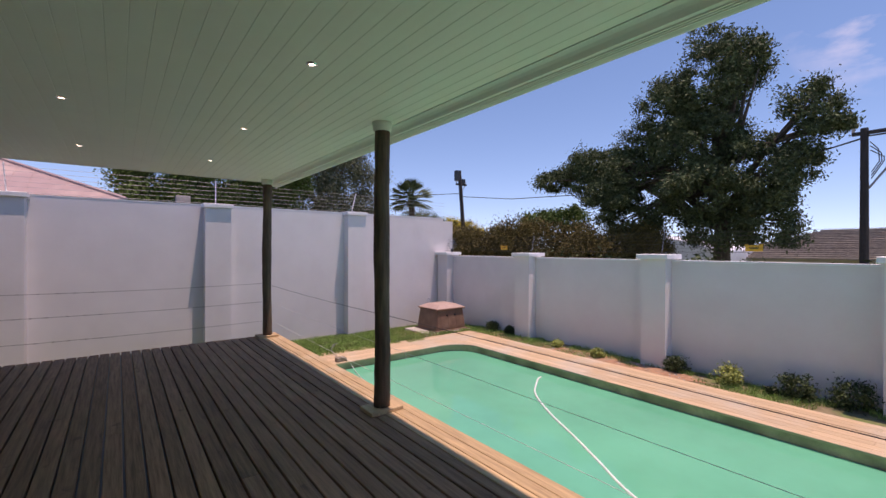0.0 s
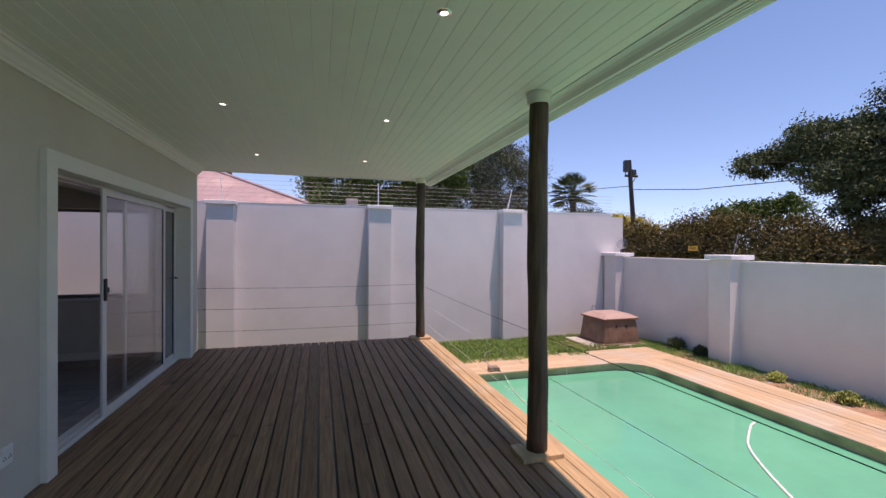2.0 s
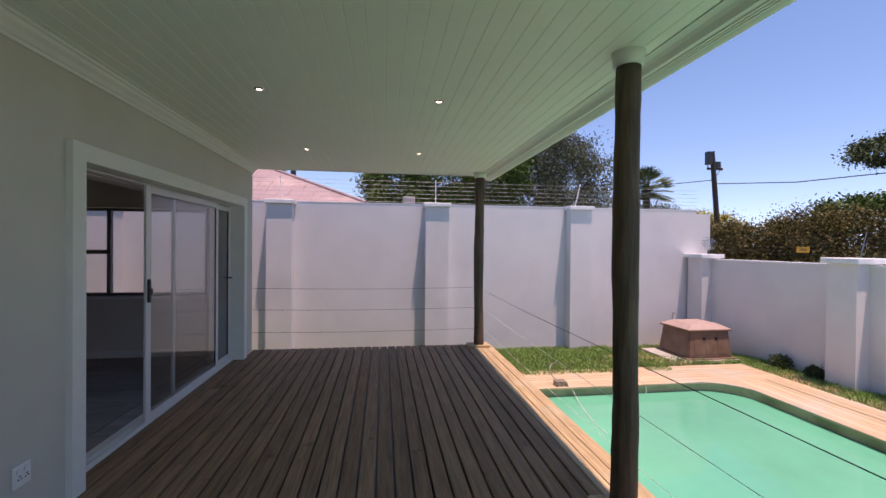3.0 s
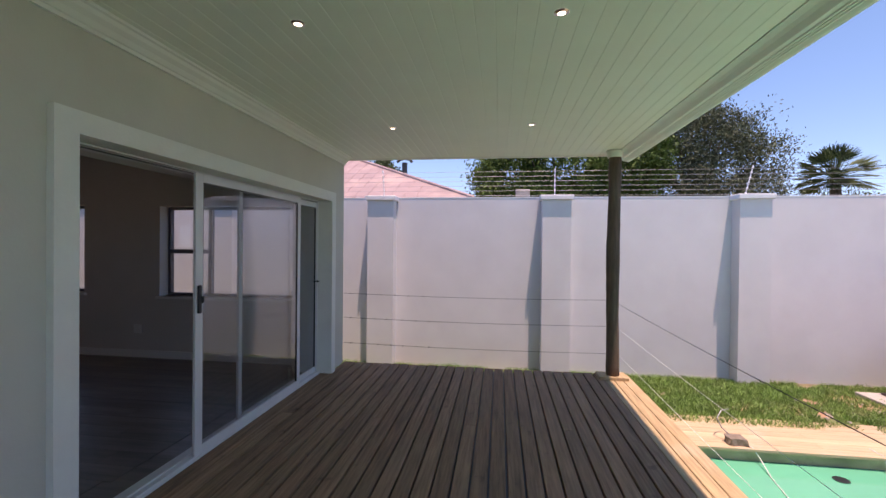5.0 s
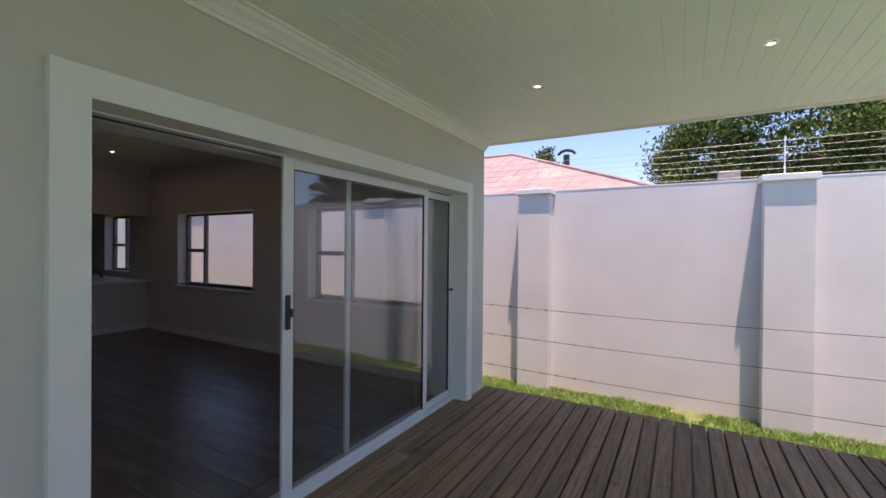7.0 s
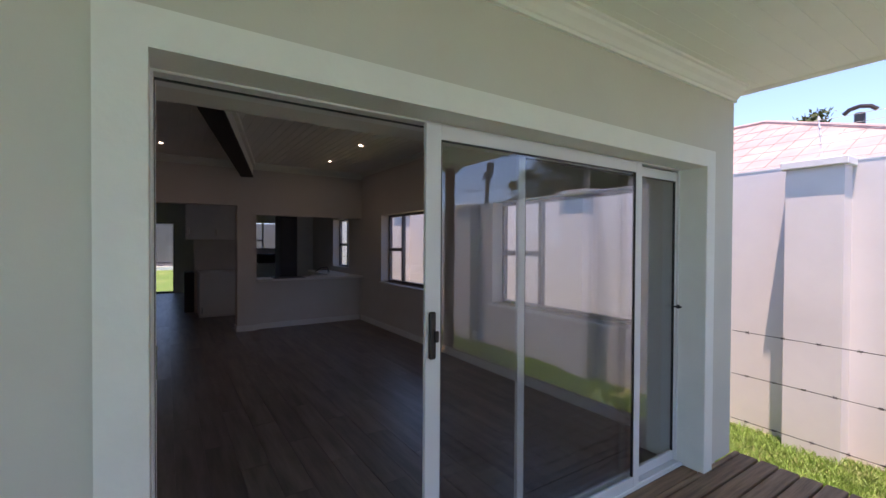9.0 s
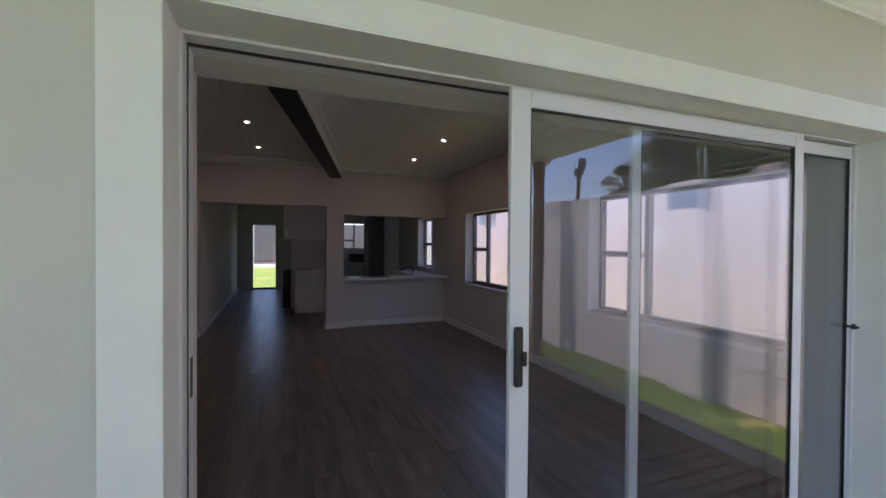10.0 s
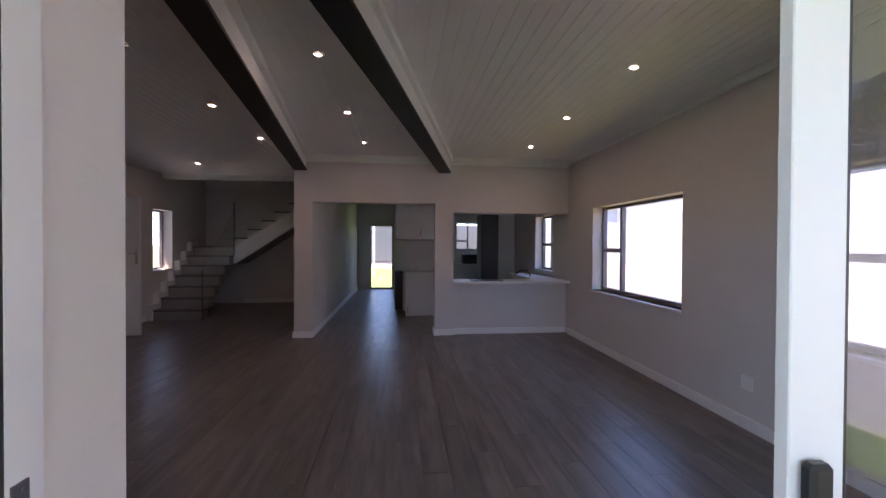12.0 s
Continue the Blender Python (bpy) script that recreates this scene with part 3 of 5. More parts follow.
for x, y in [(-5.85, 4.29), (-7.25, 4.36), (-4.37, 6.77), (-5.76, 6.77), (-7.2, 6.8), (-5.78, 2.9), (-7.15, 2.95), (-9.2, 1.2), (-4.4, 2.85)]:
    copy_thing(L1, Matrix.Translation((x, y, 3.0)))


def post(x, y, seed):
    rng = random.Random(seed)
    p = thing("veranda_post", "dark weathered round timber veranda post", "post", "veranda posts", at=(x, y, 0.04))
    pts, radii = [], []
    h = 2.70 - 0.04
    for i in range(26):
        f = i / 25
        pts.append((0.008 * math.sin(f * 6 + seed) + rng.uniform(-0.002, 0.002), 0.008 * math.cos(f * 4 + seed) + rng.uniform(-0.002, 0.002), h * f))
        radii.append(0.076 + 0.003 * math.sin(f * 11 + seed) + rng.uniform(-0.0015, 0.0015) - 0.003 * f + 0.007 * math.exp(-((f - 0.93) / 0.02) ** 2))
    part("pole", tube(bmesh.new(), pts, 0.07, 20, radii), M_POST, p, smooth=True)
    part("foot_plate", boxes((-0.17, 0.17, -0.12, 0.12, -0.04, 0.0), bevel=0.004), M_TRIMWOOD, p, "sawn pine foot board")
    part("collar", tube(bmesh.new(), [(0, 0, h - 0.022), (0, 0, h - 0.018), (0, 0, h + 0.02), (0, 0, h + 0.062)], 0.12, 24, [0.082, 0.086, 0.088, 0.098]), M_CORNICE, p, "white plaster collar", smooth=True)
    return p


post(1.92, 3.72, 1)
post(1.99, 7.92, 2)
post(1.92, -0.9, 3)


def beam(name, a, b, label):
    ob = thing(name, label, "beam", "ceiling beams")
    a, b = Vector(a), Vector(b)
    d = (b - a).normalized()
    s = Vector((-d.y, d.x, 0))
    s = -s if s.y < 0 else s
    def prism(off0, off1, z0, z1):
        bm = bmesh.new()
        vs = [bm.verts.new(Vector((*(p + s * o).xy, z))) for p in (a, b) for o in (off0, off1) for z in (z0, z1)]
        for f in ((0, 1, 3, 2), (4, 6, 7, 5), (0, 4, 5, 1), (2, 3, 7, 6), (0, 2, 6, 4), (1, 5, 7, 3)):
            bm.faces.new([vs[i] for i in f])
        bmesh.ops.recalc_face_normals(bm, faces=bm.faces[:])
        return bm
    part("soffit", prism(0.0, 0.20, 2.745, 2.77), M_BEAM, ob, "dark stained underside")
    part("casing", prism(0.01, 0.19, 2.77, 3.0), M_CORNICE, ob, "white painted casing")
    part("moulding", prism(0.19, 0.235, 2.94, 3.0), M_CORNICE, ob)


beam("ceiling_beam", (INNER - 0.012, 3.87, 0), (-8.2, 3.15, 0), "white cased ceiling beam with dark underside")
beam("ceiling_beam", (INNER - 0.012, 4.14, 0), (-8.2, 5.53, 0), "white cased ceiling beam with dark underside")

# kitchen hatch and kitchen
tp = thing("hatch_counter", "white stone counter top in the kitchen hatch", "counter")
part("top", boxes((-8.62, -8.08, 5.785, 7.798, 0.882, 0.918), bevel=0.004), M_SKIRT, tp)


def cabinet(name, x0, x1, y0, y1, z0, z1, doors, label, mat_=M_SKIRT):
    c = thing(name, label, "cabinet", at=(0, 0, 0))
    part("carcass", boxes((x0, x1, y0, y1, z0, z1), bevel=0.003), mat_, c)
    w = (y1 - y0) / doors
    for i in range(doors):
        dd = part("door", boxes((x1, x1 + 0.018, y0 + i * w + 0.004, y0 + (i + 1) * w - 0.004, z0 + 0.004, z1 - 0.004), bevel=0.003), mat_, c)
        part("handle", boxes((x1 + 0.018, x1 + 0.035, y0 + i * w + 0.04, y0 + i * w + 0.052, z0 + 0.08, z0 + 0.22)), M_CHROME, dd)
    return c


setting("wall_kitchen", boxes((-11.03, -10.9, 4.95, 5.85, 0, 3.0)), M_INWALL, "short greige kitchen wall between cabinets")
cabinet("base_cabinet", -10.89, -10.14, 5.0, 5.80, 0.0, 0.95, 1, "plain white kitchen base cabinet")
cabinet("wall_cabinet", -10.89, -10.45, 4.78, 5.80, 1.65, 2.5, 2, "white two-door kitchen wall cabinet")
ov = thing("oven", "black built-under oven beside the white cabinet", "oven")
part("body", boxes((-11.5, -11.06, 4.76, 5.4, 0.0, 0.90), bevel=0.005), M_BLACK, ov)
part("door", boxes((-11.06, -11.04, 4.77, 5.39, 0.12, 0.85), bevel=0.004), M_BLACK, ov)
fr = thing("tall_fridge", "dark grey tall fridge in the kitchen", "fridge")
part("body", boxes((-12.1, -11.5, 6.90, 7.34, 0, 2.3), bevel=0.01), M_DARKALU, fr)
part("door", boxes((-11.5, -11.47, 6.91, 7.33, 0.05, 2.28), bevel=0.006), M_DARKALU, fr)
cabinet("pantry_cabinet", -12.1, -11.6, 7.36, 7.79, 0, 2.6, 1, "tall white pantry cabinet")
kb = thing("kitchen_worktop", "pale worktop on kitchen base units under the window", "worktop")
part("top", boxes((-10.35, -8.63, 7.3, 7.798, 0.882, 0.915), bevel=0.004), M_SKIRT, kb)
part("base", boxes((-10.3, -8.65, 7.36, 7.798, 0, 0.882)), M_SKIRT, kb)

# stairs
st = thing("staircase", "grey tread staircase turning at a landing with white stringer", "staircase", kind="structure")
M_TREAD = mat("dark_stair_tread", (0.12, 0.095, 0.082), 0.5, var=0.1)
M_RISER = mat("greige_stair_riser", (0.27, 0.235, 0.215), 0.6, var=0.06)
RISE, RUN, R2 = 0.21, 0.27, 0.32
SX, SY0, SY1 = -9.95, -0.1, 0.95
for i in range(7):
    x1 = SX - i * RUN
    part("riser", boxes((x1 - RUN, x1 - 0.02, SY0 + 0.115, SY1 - 0.02, RISE * i if i else 0, RISE * (i + 1) - 0.035)), M_RISER, st)
    part("tread", boxes((x1 - RUN - (0.65 if i == 6 else 0), x1, SY0 + 0.115, SY1, RISE * (i + 1) - 0.035, RISE * (i + 1)), bevel=0.004), M_TREAD, st)
LX, LZ = SX - 6 * RUN, RISE * 7
bm = bmesh.new()
for i in range(7):
    x1 = SX - i * RUN
    box(bm, x1 - RUN, x1 + 0.05, SY0, SY0 + 0.11, RISE * i, RISE * (i + 1) + 0.1)
part("wall_string", bm, M_SKIRT, st, "pale painted stepped wall string")
bm = bmesh.new()
for i in range(7):
    y0 = SY1 + i * R2
    z = LZ + RISE * (i + 1)
    part("tread", boxes((-12.49, LX + 0.02, y0 - 0.02, y0 + R2, z - 0.03, z), bevel=0.004), M_TREAD, st)
    vs = [bm.verts.new(p) for x in (LX, LX - 0.06) for p in ((x, y0, z - 0.42 - RISE), (x, y0 + R2, z - 0.42), (x, y0 + R2, z - 0.031), (x, y0, z - 0.031))]
    for q in ((0, 1, 2, 3), (7, 6, 5, 4), (0, 3, 7, 4), (1, 5, 6, 2), (0, 4, 5, 1), (3, 2, 6, 7)):
        bm.faces.new([vs[k] for k in q])
part("stringer", bm, M_INWALL, st, "pale painted stringer")
bm = bmesh.new()
vs = [bm.verts.new(p) for x in (LX - 0.06, -12.49) for p in ((x, SY1, LZ - 0.44), (x, SY1 + 7 * R2, LZ - 0.44 + 7 * RISE), (x, SY1 + 7 * R2, LZ - 0.40 + 7 * RISE), (x, SY1, LZ - 0.40))]
for q in ((0, 1, 2, 3), (7, 6, 5, 4), (0, 3, 7, 4), (1, 5, 6, 2), (0, 4, 5, 1), (3, 2, 6, 7)):
    bm.faces.new([vs[k] for k in q])
part("soffit", bm, M_RISER, st)
setting("baseboard_stair", boxes((-12.5, -12.48, 0.86, 3.17, 0, SK)), M_SKIRT, "white skirting below the upper flight")
M_BAL = glass("balustrade_glass", (0.95, 0.98, 0.96), 0.03)
bl = thing("glass_balustrade", "clear glass balustrade panels beside the stairs", "balustrade")
def glass_sheet(corners, off):
    bm = bmesh.new()
    vs = [bm.verts.new(c) for c in corners]
    vs2 = [bm.verts.new(Vector(c) + Vector(off)) for c in corners]
    bm.faces.new(vs[::-1]), bm.faces.new(vs2)
    for i in range(4):
        bm.faces.new((vs[i], vs[(i + 1) % 4], vs2[(i + 1) % 4], vs2[i]))
    return bm
part("panel", glass_sheet([(SX + 0.05, SY1 + 0.02, 0.02), (SX + 0.05, SY1 + 0.02, 1.0), (LX, SY1 + 0.02, LZ + 0.95), (LX, SY1 + 0.02, LZ - 0.1)], (0, 0.012, 0)), M_BAL, bl)
part("panel", glass_sheet([(LX + 0.03, SY1 + 0.05, LZ), (LX + 0.03, SY1 + 0.05, LZ + 1.1), (LX + 0.03, SY1 + 2.3, LZ + 1.1 + 2.25 / R2 * RISE), (LX + 0.03, SY1 + 2.3, LZ + 2.25 / R2 * RISE)], (0.012, 0, 0)), M_BAL, bl)
part("edge_post", boxes((SX + 0.05, SX + 0.07, SY1 + 0.015, SY1 + 0.035, 0, 1.0)), M_DARKALU, bl)
part("edge_post", boxes((LX + 0.02, LX + 0.045, SY1 + 0.0, SY1 + 0.02, LZ - 0.2, LZ + 1.05)), M_DARKALU, bl)

# open white door in the living room
od = thing("inner_door", "white panel door standing open by the stairs", "door", at=(-8.53, -0.1, 0))
part("leaf", boxes((-0.02, 0.02, 0.0, 0.71, 0.01, 2.3), bevel=0.003), M_SKIRT, od)
part("handle", boxes((0.02, 0.028, 0.64, 0.675, 1.2, 1.45), (0.028, 0.06, 0.65, 0.665, 1.36, 1.375), (0.05, 0.06, 0.54, 0.665, 1.36, 1.375)), M_CHROME, od, "chrome lever handle")


def socket(x, y, z, face, label):
    s = thing("wall_socket", label, "socket", at=(x, y, z))
    if face == 'x':
        part("plate", boxes((0, 0.012, -0.06, 0.06, -0.06, 0.06), bevel=0.004), M_SKIRT, s)
        part("switch", boxes((0.012, 0.018, 0.01, 0.04, 0.02, 0.04), (0.012, 0.018, -0.04, -0.01, 0.02, 0.04)), M_SKIRT, s)
        part("pins", boxes(*[(0.0115, 0.0135, a, a + 0.008, b, b + 0.008) for a, b in ((-0.03, -0.02), (-0.01, -0.02), (-0.02, -0.005), (0.015, -0.02), (0.035, -0.02), (0.025, -0.005))]), M_BLACK, s)
    else:
        part("plate", boxes((-0.06, 0.06, -0.012, 0, -0.06, 0.06), bevel=0.004), M_SKIRT, s)
        part("switch", boxes((0.01, 0.04, -0.018, -0.012, 0.02, 0.04)), M_SKIRT, s)
    return s


socket(FACE, 3.93, 0.34, 'x', "white double wall socket on the veranda wall")
socket(-4.35, 7.80, 0.39, 'y', "white wall socket on the living room wall")

HOSE = [(5.85, 5.00, -0.72), (5.68, 4.92, -0.705), (5.38, 4.72, -0.705), (5.12, 4.52, -0.71), (4.86, 4.20, -0.713), (4.56, 3.73, -0.715), (4.29, 3.23, -0.718), (3.98, 2.70, -0.72), (3.65, 2.12, -0.722), (3.45, 1.35, -0.722), (3.5, 0.4, -0.722), (4.0, -0.6, -0.72)]
SHRUBS = [(7.74, 8.14, 0.13, 0), (7.72, 7.50, 0.11, 0), (7.5, 5.9, 0.09, 1), (7.42, 4.87, 0.10, 1), (7.68, 3.5, 0.15, 0), (7.6, 2.66, 0.16, 1), (7.55, 2.1, 0.06, 0), (7.66, 1.82, 0.19, 0), (7.75, 1.25, 0.2, 0)]

# ---- wires, cords and fences ----
def wire_thing(name, label, cat, group, points, radius, material, sides=5):
    w = thing(name, label, cat, group)
    part("strand", tube(bmesh.new(), points, radius, sides), material, w)
    return w


rng = random.Random(11)
for z in (0.935, 0.61, 0.27):
    w = thing("barbed_wire", "thin dark barbed wire stretched across the end of the veranda", "wire", "barbed wires")
    n = 24
    part("strand", tube(bmesh.new(), [(FACE + (2.05 - FACE) * i / n, 8.02, z - 0.02 * math.sin(math.pi * i / n)) for i in range(n + 1)], 0.0025, 5), M_BARB, w)
    x = FACE + 0.1
    while x < -0.2:
        zz = z - 0.02 * math.sin(math.pi * (x - FACE) / 3.5)
        bm = bmesh.new()
        for s in (-1, 1):
            a = rng.uniform(0.4, 1.4) * s
            dx, dz = 0.014 * math.cos(a), 0.014 * math.sin(a)
            tube(bm, [(x - dx, 8.016, zz - dz), (x + dx, 8.024, zz + dz)], 0.0016, 4)
        tube(bm, [(x - 0.012, 8.02, zz), (x + 0.012, 8.02, zz)], 0.005, 5)
        part("barb", bm, M_BARB, w)
        x += 0.19 + rng.uniform(-0.03, 0.03)
for z in (0.90, 0.60, 0.29):
    pts = [(2.06, 7.93, z)] + [(2.06 - 0.01 * i, 7.93 - (7.93 - 3.72) * i / 8, z - 0.015 * math.sin(math.pi * i / 8)) for i in range(1, 8)] + [(1.985, 3.72, z), (1.985, -0.9, z)]
    wire_thing("steel_cord", "thin steel cord strung between the veranda posts", "wire", "steel cords", pts, 0.0024 if z > 0.8 else 0.0016, M_BARB if z > 0.8 else M_PALECORD)

for k, lean in ((-3, 0), (-2, 0), (-1, -0.04), (0, 0.0), (1, 0.13), (-4, 0), (-5, 0)):
    x0 = 1.375 + 3.26 * k + 0.25
    fp = thing("fence_bracket", "white electric fence bracket with insulators on the tall wall", "fence bracket", "tall wall fence brackets", at=(x0, TW + 0.08, 2.515))
    part("rod", tube(bmesh.new(), [(0, 0, 0), (lean * 0.5, 0, 0.27), (lean, 0, 0.54)], 0.009, 6), M_WHITEMETAL, fp)
    for i in range(6):
        f = (i + 0.6) / 6
        part("insulator", tube(bmesh.new(), [(lean * f, -0.03, 0.54 * f), (lean * f, 0.012, 0.54 * f)], 0.014, 6, [0.010, 0.016]), M_WHITEMETAL, fp)
for i in range(6):
    z = 2.49 + 0.54 * (i + 0.6) / 6
    pts = [(-22, TW + 0.05, z), (-1.63, TW + 0.05, z), (1.63, TW + 0.05, z), (4.885 + 0.1 * (i + 0.6) / 6, TW + 0.05, z), (8.0, TW + 0.05, z - 0.02)]
    wire_thing("fence_wire", "thin galvanised electric fence wire above the tall wall", "wire", "tall wall fence wires", pts, 0.003, M_WIRE)
for k in range(-4, 2):
    y0 = 6.86 + 3.17 * k + 0.225
    fp = thing("fence_bracket", "dark thin electric fence bracket on the low wall", "fence bracket", "low wall fence brackets", at=(LW + 0.1, y0, 1.46))
    part("rod", tube(bmesh.new(), [(0, 0, 0), (0.12, 0, 0.42)], 0.006, 5), M_WIRE, fp)
for i in range(6):
    z = 1.46 + 0.07 * (i + 0.6)
    wire_thing("fence_wire", "thin electric fence wire above the low wall", "wire", "low wall fence wires", [(LW + 0.1 + 0.02 * i, -12, z), (LW + 0.1 + 0.02 * i, TW, z)], 0.0022, M_BARB)
M_SIGN = mat("yellow_sign_plate", (0.85, 0.42, 0.04), 0.5, var=0.03)
for y, z in ((2.47, 1.57), (8.05, 1.58)):
    s = thing("fence_sign", "small yellow warning sign hanging on the electric fence", "sign", "fence signs", at=(LW + 0.14, y, z))
    part("plate", boxes((-0.002, 0.002, -0.12, 0.12, -0.05, 0.05), (-0.002, 0.002, -0.125, -0.08, 0.045, 0.065), (-0.002, 0.002, 0.08, 0.125, 0.045, 0.065)), M_SIGN, s)
    part("lettering", boxes((-0.004, -0.002, -0.07, 0.07, 0.012, 0.022), (-0.004, -0.002, -0.06, 0.06, -0.01, 0.0)), M_BLACK, s, "dark bars of writing")

gl = thing("globe_lamp", "clear glass globe lamp on the corner pier", "lamp", at=(8.12, 10.32, 1.46))
part("base", tube(bmesh.new(), [(0, 0, 0), (0, 0, 0.09)], 0.05, 12), M_BLACK, gl)
bm = bmesh.new()
bmesh.ops.create_uvsphere(bm, u_segments=20, v_segments=12, radius=0.14)
bmesh.ops.translate(bm, verts=bm.verts, vec=(0, 0, 0.22))
part("globe", bm, M_GLASS, gl, smooth=True)

# ---- pump box ----
pb = thing("pump_box", "brown plastic pool pump cover with a paler lid on the grass", "pump box", at=(6.42, 8.84, ground_z(9.0) + 0.03))
bm = bmesh.new()
W, D, H = 1.02, 0.95, 0.585
def frustum(bm, x0, x1, y0, y1, z0, a0, a1, b0, b1, z1):
    lo = [bm.verts.new(p) for p in ((x0, y0, z0), (x1, y0, z0), (x1, y1, z0), (x0, y1, z0))]
    hi = [bm.verts.new(p) for p in ((a0, b0, z1), (a1, b0, z1), (a1, b1, z1), (a0, b1, z1))]
    for i in range(4):
        bm.faces.new((lo[i], lo[(i + 1) % 4], hi[(i + 1) % 4], hi[i]))
    bm.faces.new(lo[::-1])
    bm.faces.new(hi)
frustum(bm, 0.02, W - 0.02, 0.02, D - 0.02, 0.03, 0.08, W - 0.08, 0.08, D - 0.08, H)
bmesh.ops.bevel(bm, geom=bm.edges[:], offset=0.02, segments=2, affect='EDGES')
part("body", bm, M_BOX, pb)
part("skirt", boxes((-0.02, W + 0.02, -0.02, D + 0.02, 0, 0.03), bevel=0.01), M_BOX, pb)
for x in (0.16, 0.42, 0.68):
    bm = bmesh.new()
    frustum(bm, x, x + 0.2, 0.022, 0.05, 0.1, x + 0.01, x + 0.19, 0.066, 0.09, 0.50)
    part("panel", bm, M_BOX, pb)
for x in (0.36, 0.62):
    part("latch", boxes((x, x + 0.05, 0.045, 0.07, 0.38, 0.43), bevel=0.004), M_BLACK, pb)
bm = bmesh.new()
frustum(bm, 0.04, W - 0.04, 0.04, D - 0.04, H, 0.22, W - 0.22, 0.20, D - 0.20, H + 0.09)
part("lid", bm, M_BOXLID, pb, "paler brown lid")
part("rim", boxes((0.03, W - 0.03, 0.03, D - 0.03, H - 0.035, H + 0.002), bevel=0.008), M_BOX, pb)
sl = thing("paving_slab", "pale concrete slab under the pump box", "slab", at=(6.1, 8.78, ground_z(9.0)))
part("slab", boxes((0, 1.42, 0, 1.1, -0.06, 0.03), bevel=0.006), M_CONC, sl)
tap = thing("garden_tap", "small brass garden tap on the corner of the wall", "tap", at=(7.35, TW, 0.05))
part("pipe", tube(bmesh.new(), [(0, 0, -0.75), (0, -0.02, -0.75), (0, -0.02, 0.02)], 0.012, 8), M_WHITEMETAL, tap)
part("spout", tube(bmesh.new(), [(0, -0.02, 0.0), (0, -0.09, 0.0), (0, -0.10, -0.04)], 0.012, 8), M_CHROME, tap)

# ---- pool things ----
hs = thing("pool_hose", "pale ribbed pool cleaner hose floating in the water", "hose")
ctrl = [Vector(p) for p in HOSE]
pts = []
for i in range(len(ctrl) - 1):
    p0, p1, p2, p3 = ctrl[max(i - 1, 0)], ctrl[i], ctrl[i + 1], ctrl[min(i + 2, len(ctrl) - 1)]
    for s in range(10):
        t = s / 10
        pts.append(0.5 * ((2 * p1) + (p2 - p0) * t + (2 * p0 - 5 * p1 + 4 * p2 - p3) * t * t + (3 * p1 - p0 - 3 * p2 + p3) * t ** 3))
part("hose", tube(bmesh.new(), pts, 0.019, 8, [0.015 + 0.002 * (i % 2) for i in range(len(pts))]), M_HOSE, hs, smooth=True)
sk = thing("skimmer_inlet", "dark round inlet at the pool surface", "pool inlet", at=(4.04, 7.27, WATER))
bm = bmesh.new()
bmesh.ops.create_circle(bm, cap_ends=True, radius=0.07, segments=16)
bmesh.ops.translate(bm, verts=bm.verts, vec=(0, 0, 0.006))
part("disc", bm, M_BLACK, sk)
rk = thing("stone", "rough brown stone weighing down a cord on the pool edge", "stone", at=(3.24, 7.62, G + 0.031))
bm = bmesh.new()
box(bm, -0.10, 0.10, -0.07, 0.07, 0, 0.07)
bmesh.ops.subdivide_edges(bm, edges=bm.edges[:], cuts=3, use_grid_fill=True)
for v in bm.verts:
    v.co += Vector((noise.noise(v.co * 9), noise.noise(v.co * 9 + Vector((5, 0, 0))), max(-0.01, noise.noise(v.co * 9 + Vector((0, 9, 0)))) * (v.co.z > 0.01))) * 0.035
M_STONE = mat("brown_stone", (0.22, 0.17, 0.13), 0.9, var=0.3, scale=20, bump=0.6)
part("rock", bm, M_STONE, rk)
cd = thing("cord", "grey cord looping from the stone into the pool", "cord")
part("loop", tube(bmesh.new(), [(3.20, 7.66, G + 0.10), (3.14, 7.72, G + 0.16), (3.12, 7.78, G + 0.24), (3.2, 7.86, G + 0.30), (3.3, 7.9, G + 0.31)], 0.006, 6), M_WIRE, cd)
part("tail", tube(bmesh.new(), [(3.30, 7.60, G + 0.05), (3.36, 7.52, G + 0.034), (3.41, 7.50, G - 0.05), (3.36, 7.2, WATER + 0.004), (3.25, 6.6, WATER + 0.006), (3.24, 6.2, WATER + 0.002)], 0.006, 6), M_ROPE, cd)
cd2 = thing("cord", "thin pale cord hanging over the pool edge", "cord")
part("tail", tube(bmesh.new(), [(4.62, 7.70, G + 0.034), (4.62, 7.52, G + 0.034), (4.62, 7.49, G - 0.05), (4.60, 7.47, WATER)], 0.005, 5), M_ROPE, cd2)


# ---- plants ----
def leaf_material(name, color, island=0.45, var=0.25):
    return mat(name, color, 0.6, var=var, scale=0.8, island=island, spec=0.2)


M_LEAF_DARK = leaf_material("dark_tree_foliage", (0.085, 0.115, 0.05))
M_LEAF_MID = leaf_material("mid_green_foliage", (0.075, 0.13, 0.03))
M_LEAF_GREY = leaf_material("grey_green_foliage", (0.115, 0.135, 0.08))
M_LEAF_HEDGE = leaf_material("brownish_hedge_foliage", (0.125, 0.10, 0.032))
M_LEAF_YELLOW = leaf_material("yellow_blossom_foliage", (0.50, 0.42, 0.05))
M_BARK = mat("tree_bark", (0.10, 0.08, 0.06), 0.9, var=0.3, scale=8, stretch=(3, 3, 0.4), bump=0.8)


